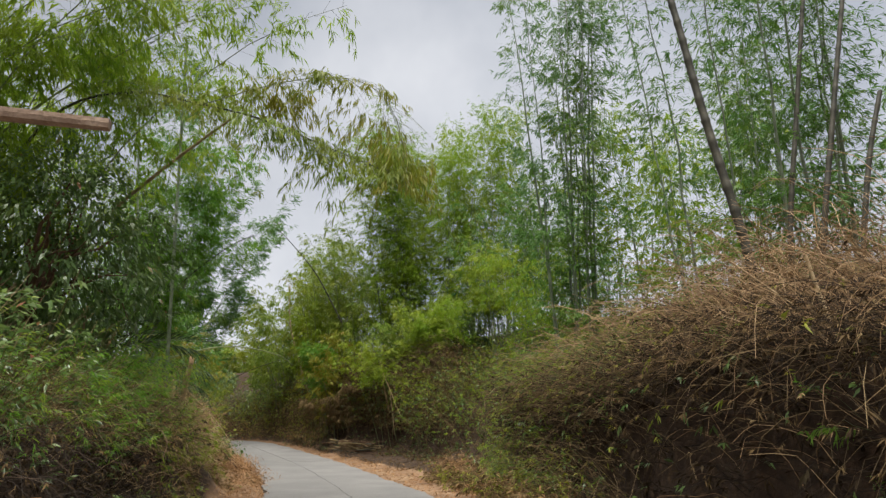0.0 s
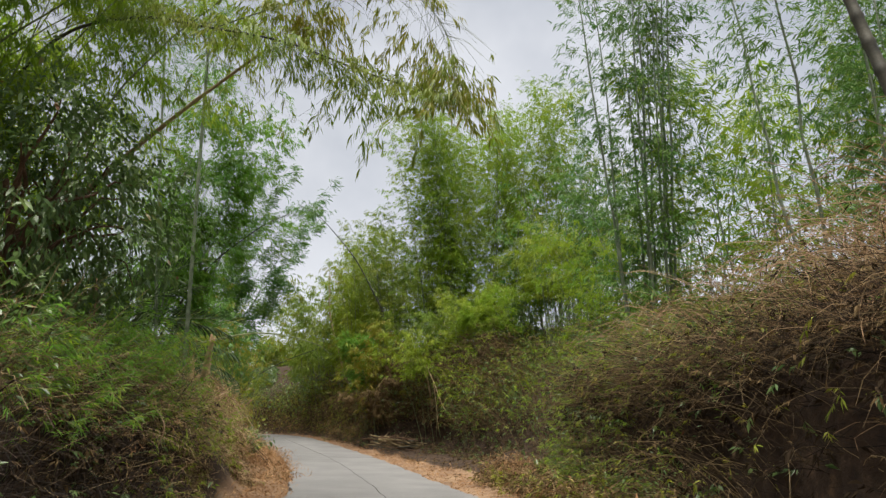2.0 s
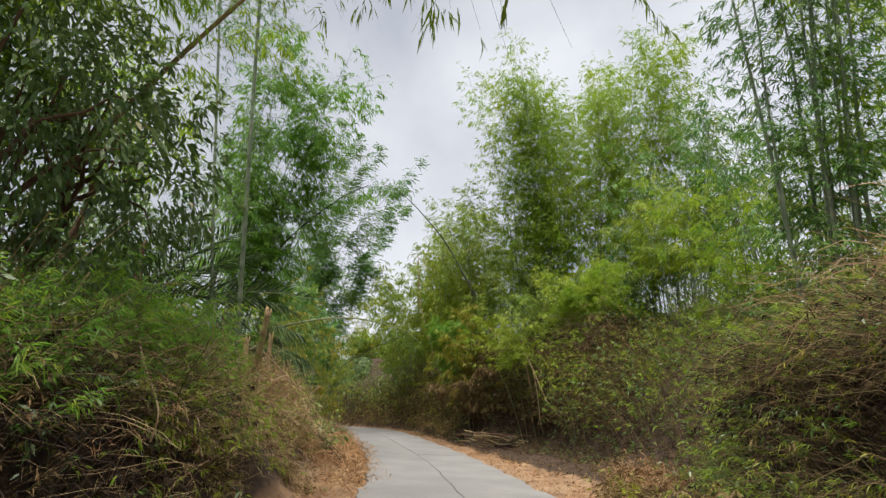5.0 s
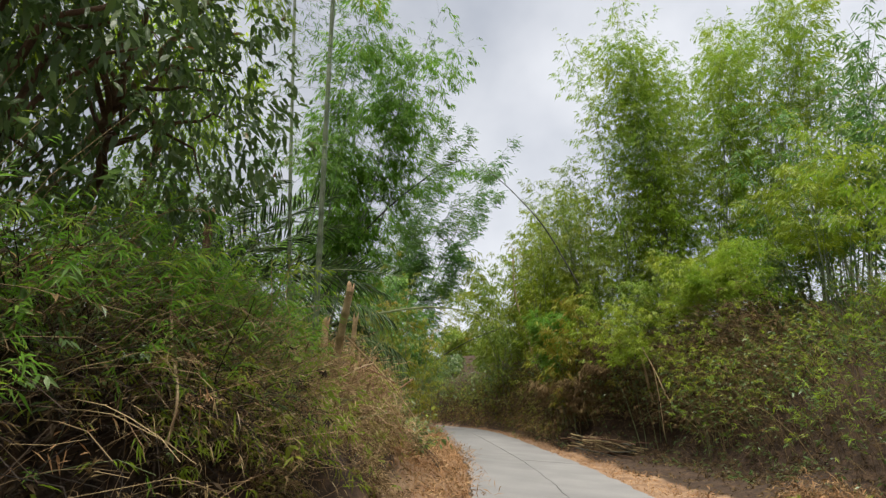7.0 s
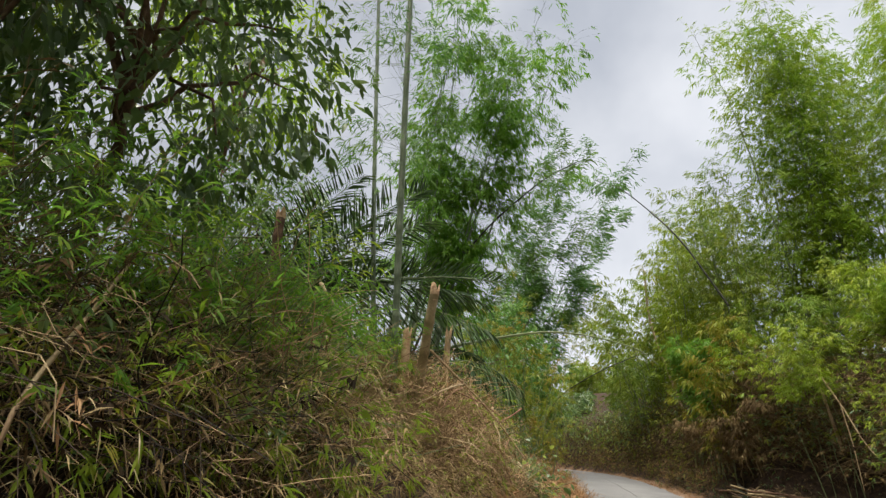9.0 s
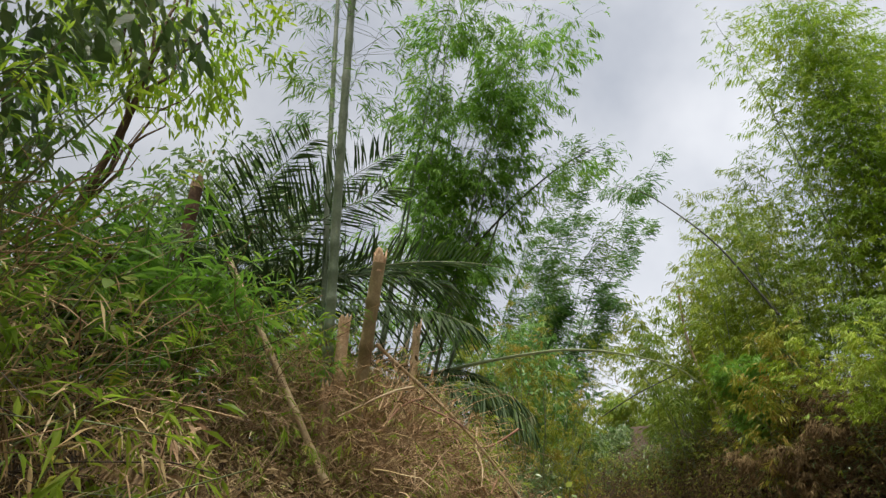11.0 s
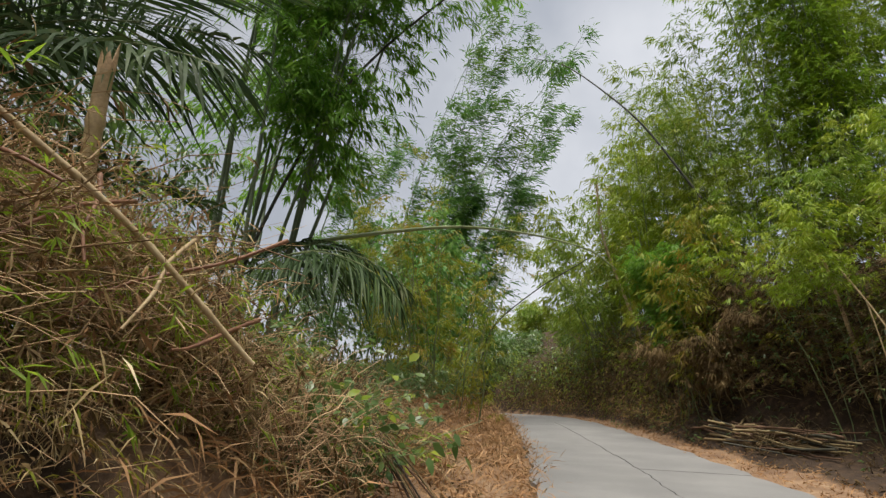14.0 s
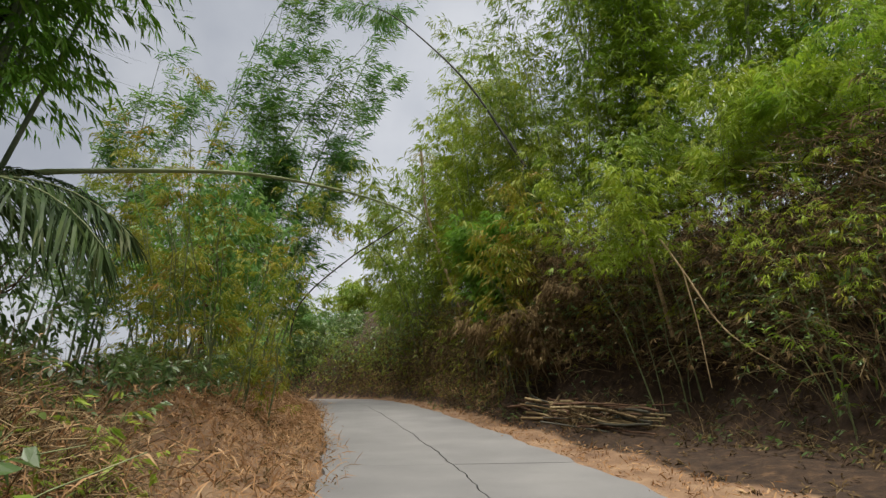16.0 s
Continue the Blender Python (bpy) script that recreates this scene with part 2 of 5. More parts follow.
def tubes(p, r, sides=4):
    """Tapered tubes along p (N, K, 3) with radii r (N, K)."""
    p, r = np.asarray(p, float), np.asarray(r, float)
    n, k, _ = p.shape
    t = unit(np.gradient(p, axis=1))
    ref = np.where(np.abs(t[..., 2:3]) > 0.9, np.array([1.0, 0, 0]), np.array([0, 0, 1.0]))
    ref = np.broadcast_to(ref[:, :1], p.shape)
    a = unit(np.cross(t, ref))
    b = np.cross(t, a)
    ang = np.arange(sides) * 2 * np.pi / sides
    ring = a[:, :, None] * np.cos(ang)[:, None] + b[:, :, None] * np.sin(ang)[:, None]
    v = p[:, :, None] + r[:, :, None, None] * ring
    idx = np.arange(n * k * sides).reshape(n, k, sides)
    q = np.stack([idx[:, :-1], np.roll(idx[:, :-1], -1, 2), np.roll(idx[:, 1:], -1, 2), idx[:, 1:]], -1).reshape(-1, 4)
    return v.reshape(-1, 3), q


def caps(p, r, sides):
    """Closed ends for one tube built by tubes()."""
    v, _ = tubes(p, r, sides)
    return [(v[:sides], np.arange(sides)[None, ::-1]), (v[-sides:], np.arange(sides)[None])]


def leaves(b, d, length, width, fold=0.25, droop=0.25, shape=4):
    """Pointed leaves from b along d: four or six corners each, with a turn of their own."""
    n = len(b)
    d = unit(d)
    side = unit(np.cross(d, unit(rng.normal(size=(n, 3)) * 0.6 + np.array([0, 0, 1.0]))))
    up = np.cross(side, d)
    length, width = np.broadcast_to(length, n)[:, None], np.broadcast_to(width, n)[:, None]
    dr = np.zeros((n, 3))
    dr[:, 2] = -1
    tip = b + d * length + dr * length * droop
    if shape == 4:
        mid = b + d * length * 0.42 - up * width * fold
        v = np.stack([b, mid + side * width * 0.5, tip, mid - side * width * 0.5], 1)
        f = np.arange(n * 4).reshape(n, 4)
        return v.reshape(-1, 3), f
    m1 = b + d * length * 0.3 + dr * length * droop * 0.05
    m2 = b + d * length * 0.68 + dr * length * droop * 0.4
    v = np.stack([b, m1 + side * width * 0.5, m2 + side * width * 0.38, tip, m2 - side * width * 0.38, m1 - side * width * 0.5], 1)
    i = np.arange(n)[:, None] * 6
    f = np.concatenate([i + np.array([0, 1, 2, 5]), i + np.array([5, 2, 3, 4])])
    return v.reshape(-1, 3), f


def fans(at, d, per, length, width, spread=0.9, hang=0.4):
    """Bamboo sprays: per leaves fanned out along a short twig at each place."""
    n = len(at)
    d = unit(d)
    side = unit(np.cross(d, unit(rng.normal(size=(n, 3)) * 0.5 + np.array([0, 0, 1.0]))))
    a = np.linspace(-1, 1, per)[rng.permuted(np.tile(np.arange(per), (n, 1)), axis=1)] * spread + rng.normal(size=(n, per)) * 0.18
    ld = d[:, None] * np.cos(a)[..., None] + side[:, None] * np.sin(a)[..., None]
    ld[..., 2] -= hang
    ll = length * (0.6 + 0.65 * rng.random((n, per)))
    lb = at[:, None] + d[:, None] * (np.linspace(0, 0.8, per)[None, :, None] * length)
    ll = ll.ravel()
    return leaves(lb.reshape(-1, 3), ld.reshape(-1, 3), ll, ll * width / length)


def bent(base, az, lean, bend, length, k=9, power=1.6):
    """Points of stems that start at lean from upright and bend over towards az; vectorised over stems."""
    base, az, lean, bend, length = (np.asarray(a, float) for a in (base, az, lean, bend, length))
    s = (np.arange(k - 1) + 0.5) / (k - 1)
    th = lean[:, None] + bend[:, None] * s**power
    h = np.sin(th)
    step = np.stack([h * np.cos(az)[:, None], h * np.sin(az)[:, None], np.cos(th)], -1) * (length / (k - 1))[:, None, None]
    return np.concatenate([base[:, None], base[:, None] + np.cumsum(step, 1)], 1)


def along(p, s):
    """Places and directions at shares s (N, M) along stems p (N, K, 3)."""
    k = p.shape[1] - 1
    x = np.clip(s * k, 0, k - 1e-6)
    i = x.astype(int)
    f = (x - i)[..., None]
    rows = np.arange(len(p))[:, None]
    a, b = p[rows, i], p[rows, i + 1]
    return a + (b - a) * f, unit(b - a)


def noded_culm(p, r0, r1, gap, sides=8):
    """One culm with swollen nodes along a stem p (K, 3)."""
    p = np.asarray(p, float)
    total = np.linalg.norm(np.diff(p, axis=0), axis=1).sum()
    m = max(2, int(total / gap))
    s = np.concatenate([[i / m + o for o in (0.0, 0.02 * gap / total * 4, 0.06 * gap / total * 4, 0.5 / m)] for i in range(m)] + [[1.0]])
    s = np.clip(s, 0, 1)
    q, _ = along(p[None], s[None])
    r = r0 + (r1 - r0) * s
    swell = np.tile([1.0, 1.16, 1.0, 0.97], m)
    r = r * np.append(swell, 1.0)
    return tubes(q, r[None], sides), (q, r[None])


def gaps(q, size=1.0, level=-0.75):
    """True where leaves grow: uneven masses with hollows between them."""
    x, y, z = (q[:, i] / size for i in range(3))
    return np.sin(1.9 * x + 1.3 * y + 0.7 * z) + np.sin(1.7 * y - 1.1 * x + 2.3 * z + 1) + np.sin(2.6 * z - 1.6 * y + 0.9 * x + 2) + 0.5 * np.sin(5.1 * x + 3.7 * z - 2.9 * y) > level


def foliage(p, s0, count, reach, per, leaf, wind=(0, 0, 0), hang=0.5, up=0.5, twig_r=0.004, fill=1.0, shape=4, top=1.0, clusters=5, gap=-0.6):
    """Leafy side branches on stems p. count: branches; reach: their length near s0 and at the tip; per: leaves a cluster;
    leaf: length and width. Returns twig tubes and leaves."""
    n = len(p)
    which = rng.integers(0, n, count)
    s = s0 + (top - s0) * rng.random(count) ** fill
    at, d = along(p[which], s[:, None])
    at, d = at[:, 0], d[:, 0]
    az = rng.random(count) * 2 * np.pi
    out = np.stack([np.cos(az), np.sin(az), np.full(count, 0.0)], -1)
    go = unit(out + d * up + np.array(wind) * 0.6)
    ln = (reach[0] + (reach[1] - reach[0]) * (s - s0) / max(1e-6, top - s0)) * (0.45 + 0.75 * rng.random(count))
    k = 5
    u = np.linspace(0, 1, k)
    bp = at[:, None] + go[:, None] * (u[:, None] * ln[:, None, None]) + np.array(wind) * (u**2)[:, None] * ln[:, None, None] * 0.3
    bp[..., 2] -= (u**2) * ln[:, None] * hang * 0.55
    few = rng.random(count) < 0.4
    tw = tubes(bp[few][:, ::2], np.full((few.sum(), 1), twig_r) * np.linspace(1, 0.4, 3)[None], 3)
    us = rng.random((count, clusters)) ** 0.7 * 0.85 + 0.15
    cp, cd = along(bp, us)
    cp, cd = cp.reshape(-1, 3), cd.reshape(-1, 3)
    keep = gaps(cp, 1.0, gap)
    cp, cd = cp[keep], cd[keep]
    m = len(cp)
    cp = cp + rng.normal(size=(m, 3)) * leaf[0] * 0.3
    return tw, fans(cp, cd * 0.8 + rng.normal(size=(m, 3)) * 0.35 + np.array(wind) * 1.2, per, leaf[0], leaf[1], 0.95, hang)


# ---- the lie of the land ----
LEFT_Y, LEFT_X = [-60, 0, 14.5, 19, 24.5, 30, 37, 41, 46, 50, 54, 60, 70, 90, 140], [9, -0.75, -3.95, -5.25, -7.15, -9.4, -12.6, -14.6, -17.2, -19.8, -23.6, -31.5, -46, -75, -145]
RIGHT_Y, RIGHT_X = [-60, 0, 14.5, 17.2, 22.3, 27, 30, 33.6, 39, 42.6, 46, 50, 54, 60, 70, 90, 140], [13, 3.0, -0.05, -0.75, -2.3, -3.9, -5.0, -6.45, -9.2, -11.2, -13.4, -16.5, -20.0, -28, -42, -70, -140]


def road_left(y):
    return np.interp(y, LEFT_Y, LEFT_X)


def road_right(y):
    return np.interp(y, RIGHT_Y, RIGHT_X)


def road_z(y):
    """Height of the road: a gentle rise to a crest at the bend, then falling away."""
    y = np.asarray(y, float)
    rise = np.clip((y - 31) / 15, 0, 1)
    return 0.02 * np.clip(y - 20, 0, 28) + 0.36 * rise * rise * (3 - 2 * rise) - 0.025 * np.clip(y - 48, 0, 40)


def bank_foot(y):
    """Distance from the road's right edge to the foot of the bank."""
    return np.interp(y, [0, 17.0, 20.5, 33, 36.5, 40], [2.0, 2.1, 4.0, 3.8, 2.0, 1.5])


def ease(x, a, b):
    t = np.clip((x - a) / (b - a), 0, 1)
    return t * t * (3 - 2 * t)


def land(x, y):
    """Height of the ground: road bed, verges, banks on both sides."""
    x, y = np.asarray(x, float), np.asarray(y, float)
    dr, dl, z = x - road_right(y), road_left(y) - x, road_z(y)
    bump = 0.06 * np.sin(1.7 * x + 0.6 * y) * np.sin(1.3 * y - 0.8 * x) + 0.04 * np.sin(4.1 * x + 1.0) * np.sin(3.7 * y)
    # right: a steep bank near, an earthy recess with a low heap of soil, then a cut bank with a hillside
    d0 = bank_foot(y)
    near = 1 - ease(y, 18, 22)
    r_near = 2.1 * ease(dr, d0 + 0.65, d0 + 1.0) + 1.5 * ease(dr, d0 + 0.8, d0 + 3.5)
    r_far = 0.25 * ease(dr, 0.8, d0) + 2.1 * ease(dr, d0 - 0.3, d0 + 1.9) + 2.0 * ease(dr, d0 + 1.5, d0 + 5) + 2.5 * ease(dr, d0 + 5, d0 + 13)
    heap = 0.5 * np.exp(-(((x - 0.9) / 1.1) ** 2 + ((y - 23.0) / 1.3) ** 2))
    mound = 0.55 * np.exp(-(((x - 5.4) / 1.3) ** 2 + ((y - 9.2) / 2.2) ** 2))
    right = near * r_near + (1 - near) * r_far + heap + mound + 0.12 * np.maximum(dr - 10, 0)
    # left: a brushy bank near, a gentle straw slope further on, falling ground behind
    foot = np.interp(y, [11, 14.5], [2.25, 0.9])
    l_near = 1.1 * ease(dl, foot, foot + 0.4 + 0.8 * (y > 13)) + 0.55 * ease(dl, 2.0, 4)
    l_far = 0.12 * ease(dl, 0.0, 0.8) + 1.1 * ease(dl, 0.5, 3.5)
    w = ease(y, 17.5, 20.5)
    left = (1 - w) * l_near + w * l_far - 6 * ease(dl, 8, 40)
    z = z + np.where(dr > 0, right, 0) + np.where(dl > 0, left, 0)
    return z + bump * np.clip(np.maximum(dr, dl) - 0.2, 0, 1.2) - 0.12 * ease(-np.maximum(dr, dl), -0.35, 0.3) + 0.02


def ground():
    far_steps = np.array([14, 20, 30, 45, 70, 110, 180, 300, 600, 1200.0])
    xs = np.unique(np.concatenate([-32 - far_steps[::-1], np.arange(-32, -24, 0.8), np.arange(-24, 9, 0.3), np.arange(9, 24, 0.8), 24 + far_steps]))
    ys = np.unique(np.concatenate([-14 - far_steps[::-1], np.arange(-14, -4, 0.8), np.arange(-4, 52, 0.3), np.arange(52, 100, 0.8), 100 + far_steps]))
    gx, gy = np.meshgrid(xs, ys)
    v = np.stack([gx, gy, land(gx, gy)], -1).reshape(-1, 3)
    i = np.arange(len(v)).reshape(gx.shape)
    f = np.stack([i[:-1, :-1], i[:-1, 1:], i[1:, 1:], i[1:, :-1]], -1).reshape(-1, 4)
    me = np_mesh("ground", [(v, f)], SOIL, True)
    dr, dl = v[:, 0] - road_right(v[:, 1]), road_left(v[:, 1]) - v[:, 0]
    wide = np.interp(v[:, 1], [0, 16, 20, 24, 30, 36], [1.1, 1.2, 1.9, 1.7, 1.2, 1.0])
    # weight of the dark bank soil and the shade painted with it
    loam_shade = np.where(dr > 0, ease(dr, wide - 0.3, wide + 0.3), ease(dl, 0.9, 1.6) * (1 - ease(v[:, 1], 17.5, 19.5)) + ease(dl, 2.4, 3.6) * ease(v[:, 1], 17.5, 19.5))
    me.attributes.new("loam_shade", "FLOAT", "POINT").data.foreach_set("value", loam_shade.astype(np.float32))
    ob = new("ground", me)
    tagged(ob, "red-brown soil ground rising into banks beside the road", "ground", kind="structure")


ground()


def road():
    """Concrete slabs in two lanes, with open joints between them."""
    top = thing("road", (0, 0, 0), "narrow pale grey concrete road with a cracked centre joint", "road", kind="structure")
    ys = [-16.0]
    while ys[-1] < 110:
        ys.append(ys[-1] + 5.6)
    jr = random.Random(3)
    for a, b in zip(ys[:-1], ys[1:]):
        for lane in (0, 1):
            k = 30
            yy = np.linspace(a + 0.003, b - 0.003, k)
            skew = 0.5
            rows = []
            for u in ((0.0, 0.17, 0.33, 0.497), (0.503, 0.67, 0.83, 1.0))[lane]:
                y2 = yy + skew * 2.6 * (u - 0.5)
                crack = 0.022 * np.sin(yy * 2.3) + 0.016 * np.sin(yy * 7.9 + 1) + 0.012 * np.sin(yy * 19.0 + 2)
                wob = 0.05 * np.sin(y2 * 2.1) + 0.03 * np.sin(y2 * 5.3)
                x2 = road_left(y2) + (road_right(y2) - road_left(y2)) * u + (wob if u in (0.0, 1.0) else crack if 0.4 < u < 0.6 else 0.0)
                rows.append(np.stack([x2, y2, road_z(y2) + 0.035 + 0 * y2], -1))
            g = np.stack(rows, 1)
            g[..., 2] += jr.uniform(-0.004, 0.004)
            n = g.shape[0] * g.shape[1]
            i = np.arange(n).reshape(g.shape[:2])
            f = [np.stack([i[:-1, :-1], i[:-1, 1:], i[1:, 1:], i[1:, :-1]], -1).reshape(-1, 4)]
            low = g.copy()
            low[..., 2] -= 0.16
            rim = np.concatenate([i[:, 0], i[-1, 1:], i[-2::-1, -1], i[0, -2:0:-1]])
            nx = np.roll(rim, -1)
            f.append(np.stack([rim, nx, nx + n, rim + n], -1))
            part("slab", [(np.concatenate([g.reshape(-1, 3), low.reshape(-1, 3)]), np.concatenate(f))], CONCRETE, top)


# ---- bamboo ----


def clump(base, label, n, spread, height, leaf_mat, culm_mat, s0=0.25, lean=(0.02, 0.2), bend=(0.1, 0.6), toward=None, toward_mix=0.0,
          branches=1500, reach=(1.2, 0.5), per=6, leaf=(0.17, 0.026), wind=(0, 0, 0), hang=0.5, up=0.5, r0=0.045, fill=1.0, clusters=5, twig_r=0.004, sides=6, nodes=False, power=1.6, gap=-0.6):
    """A bamboo clump: culms that fan out of one root, leafy branches above share s0 of their height."""
    z = float(land(base[0], base[1]))
    top = thing("bamboo_clump", (base[0], base[1], z), label, "bamboo")
    az = rng.random(n) * 2 * np.pi
    rad = np.sqrt(rng.random(n))
    bx = base[0] + np.cos(az) * rad * spread[0]
    by = base[1] + np.sin(az) * rad * spread[1]
    bases = np.stack([bx, by, land(bx, by) - 0.1], -1)
    if toward is not None:
        pull = rng.random(n) < toward_mix
        az = np.where(pull, toward + rng.normal(size=n) * 0.35, az)
    ln = height[0] + (height[1] - height[0]) * rng.random(n)
    p = bent(bases, az, lean[0] + (lean[1] - lean[0]) * rng.random(n), bend[0] + (bend[1] - bend[0]) * rng.random(n), ln, 11, power)
    p[:, 1:-1] += rng.normal(size=(n, 9, 3)) * 0.03
    taper = np.linspace(1, 0.12, 11)
    for i in range(n):
        r = r0 * (0.75 + 0.5 * rng.random())
        if nodes:
            (v, f), _ = noded_culm(p[i], r, r * 0.2, 0.42, 8)
        else:
            v, f = tubes(p[i : i + 1], r * taper[None], sides)
        part("culm", [(v, f)], culm_mat, top, smooth=True)
    tw, lv = foliage(p, s0, int(branches * 0.68), reach, per, (leaf[0] * 1.07, leaf[1] * 1.14), wind, hang, up, twig_r, fill, clusters=clusters, gap=gap)
    part("branchwork", [tw], culm_mat, top, kind="stuff")
    part("foliage", [lv], leaf_mat, top, "slender pointed bamboo leaves", kind="stuff")
    return top


def single_culm(points, r0, r1, mat, label, name="bamboo_culm", gap=0.4, sides=8, leafy=None, category="bamboo", cut=False):
    """One culm along given bends, with nodes."""
    pts = np.asarray(points, float)
    s = np.linspace(0, len(pts) - 1, 24)
    i = np.minimum(s.astype(int), len(pts) - 2)
    f = (s - i)[:, None]
    pm = np.concatenate([2 * pts[:1] - pts[1:2], pts, 2 * pts[-1:] - pts[-2:-1]])
    p0, p1, p2, p3 = pm[i], pm[i + 1], pm[i + 2], pm[i + 3]
    q = 0.5 * (2 * p1 + (p2 - p0) * f + (2 * p0 - 5 * p1 + 4 * p2 - p3) * f**2 + (3 * p1 - p0 - 3 * p2 + p3) * f**3)
    top = thing(name, q[0], label, category)
    (v, fc), (cq, cr) = noded_culm(q, r0, r1, gap, sides)
    part("stem", [(v, fc)] + caps(cq, cr, sides), mat, top, smooth=True)
    if leafy:
        s0, count, reach, per, leaf, lmat, hang = leafy
        tw, lv = foliage(q[None], s0, count, reach, per, leaf, hang=hang)
        part("branchwork", [tw], mat, top, kind="stuff")
        part("foliage", [lv], lmat, top, kind="stuff")
    return top



def brush(name, label, category, xy, length, az, lean, bend, stems, stem_mat, stem_r, leafsets, lift=0.0, k=4, jitter=0.06, hang=0.4):
    """A thicket of thin arching stems on the ground at xy (N, 2), with sets of leaves: (count, size, material, name, label, lowest share)."""
    n = len(xy)
    z = land(xy[:, 0], xy[:, 1]) - 0.05 + lift * (0.15 + 0.85 * rng.random(n) if lift > 0 else 1.0)
    base = np.stack([xy[:, 0], xy[:, 1], z], -1)
    top = thing(name, base.mean(0), label, category)
    ln = length[0] + (length[1] - length[0]) * rng.random(n)
    a = rng.random(n) * 2 * np.pi if az is None else az + rng.normal(size=n) * 0.7
    p = bent(base, a, lean[0] + (lean[1] - lean[0]) * rng.random(n), bend[0] + (bend[1] - bend[0]) * rng.random(n), ln, k)
    p[:, 1:] += np.cumsum(rng.normal(size=(n, k - 1, 3)) * jitter * 0.7, 1)
    m = min(stems, n)
    part("stemwork", [tubes(p[:m], stem_r * (0.6 + 0.8 * rng.random((m, 1))) * np.linspace(1, 0.5, k)[None], 3)], stem_mat, top, kind="stuff")
    for count, size, mat, pname, plabel, low in leafsets:
        which = rng.integers(0, n, count)
        at, d = along(p[which], low + (1 - low) * rng.random((count, 1)))
        if size[0] > 0.085 and length[1] > 0.6:
            keep = gaps(at[:, 0], 0.45, -0.9)
            at, d, count = at[keep], d[keep], int(keep.sum())
        if size[0] > 2.5 * size[1] and size[0] < 0.2 and mat not in (STRAW, HAY):
            part(pname, [fans(at[::5, 0], d[::5, 0] + rng.normal(size=(len(at[::5]), 3)) * 0.5, 5, size[0], size[1], 0.9, hang)], mat, top, plabel, kind="stuff")
            continue
        at, d = at[:, 0] + rng.normal(size=(count, 3)) * size[0] * 0.5, d[:, 0] * 0.6 + rng.normal(size=(count, 3)) * 0.6
        d[:, 2] -= hang
        ll = size[0] * (0.5 + 0.8 * rng.random(count))
        part(pname, [leaves(at, d, ll, ll * size[1] / size[0], shape=6 if size[1] > 0.4 * size[0] else 4)], mat, top, plabel, kind="stuff")
    return top


def clear_of_cane(xy):
    """Leaves a hollow in the brush before the long leaning cane."""
    x, y = xy[:, 0], xy[:, 1]
    return xy[~((y > 13.5 + 0.45 * (-5.0 - x)) & (y < 16.75) & (x > -7.4))]


def strip(n, y0, y1, d0, d1, side):
    """Random places along one side of the road, at distances d0 to d1 from its edge."""
    y = y0 + (y1 - y0) * rng.random(n)
    d = d0 + (d1 - d0) * rng.random(n)
    return np.stack([road_right(y) + d if side > 0 else road_left(y) - d, y], -1)


def bank(n, y0, y1, a, b):
    """Random places on the right bank, a to b beyond its foot."""
    y = y0 + (y1 - y0) * rng.random(n)
    return np.stack([road_right(y) + bank_foot(y) + a + (b - a) * rng.random(n), y], -1)


def spot(n, cx, cy, rx, ry):
    a, r = rng.random(n) * 2 * np.pi, np.sqrt(rng.random(n))
    return np.stack([cx + rx * r * np.cos(a), cy + ry * r * np.sin(a)], -1)


GREENS, DRY = "green leaves", "curled dry leaves"
# right bank, far part
clump((-0.2, 37.6), "tall dense green bamboo clump on the roadside bank", 36, (3.0, 1.9), (14.5, 19.5), LEAF_LIGHT, CULM_GREEN, 0.15, lean=(0.0, 0.14), bend=(0.0, 0.28), branches=9400, fill=0.8, reach=(2.1, 1.4), per=5, leaf=(0.23, 0.037), clusters=4, gap=-2.4)
clump((5.2, 41.0), "green bamboo clump behind the tall one on the hillside", 16, (2.4, 1.8), (10, 13.5), LEAF_GREEN, CULM_GREEN, 0.12, branches=1000, reach=(1.8, 0.8), per=5, leaf=(0.32, 0.066), clusters=4)
clump((-1.3, 33.6), "bright yellow-green bamboo bush arching over the earth bank", 22, (1.7, 0.9), (4.8, 6.6), LEAF_YELLOW, CULM_GREEN, 0.6, lean=(0.0, 0.28), bend=(0.2, 0.7), toward=-1.9, toward_mix=0.3, branches=2100, reach=(1.1, 0.8), per=6, leaf=(0.17, 0.028), r0=0.018, hang=0.5, clusters=4)
clump((1.0, 31.6), "yellow-green bamboo bush drooping over the slope", 16, (1.3, 0.9), (3.9, 5.4), LEAF_LIGHT, CULM_GREEN, 0.6, lean=(0.0, 0.25), bend=(0.2, 0.7), toward=-2.2, toward_mix=0.4, branches=1200, reach=(1.0, 0.7), per=6, leaf=(0.16, 0.027), r0=0.016, hang=0.5, clusters=4)
clump((-2.9, 35.6), "green bamboo bush between the yellow ones", 16, (1.5, 0.8), (4.5, 6.5), LEAF_GREEN, CULM_GREEN, 0.45, lean=(0.0, 0.25), bend=(0.2, 0.8), branches=1100, reach=(1.1, 0.7), per=6, leaf=(0.18, 0.03), r0=0.02, clusters=4)
clump((-4.6, 37.0), "withered brown bamboo bush on the edge of the bank", 14, (1.4, 0.7), (2.0, 3.8), LEAF_DRY, CULM_OLD, 0.2, lean=(0.1, 0.5), bend=(0.4, 1.5), toward=-2.2, toward_mix=0.6, branches=900, reach=(0.9, 0.6), per=6, leaf=(0.19, 0.028), r0=0.016, hang=0.8, clusters=4)
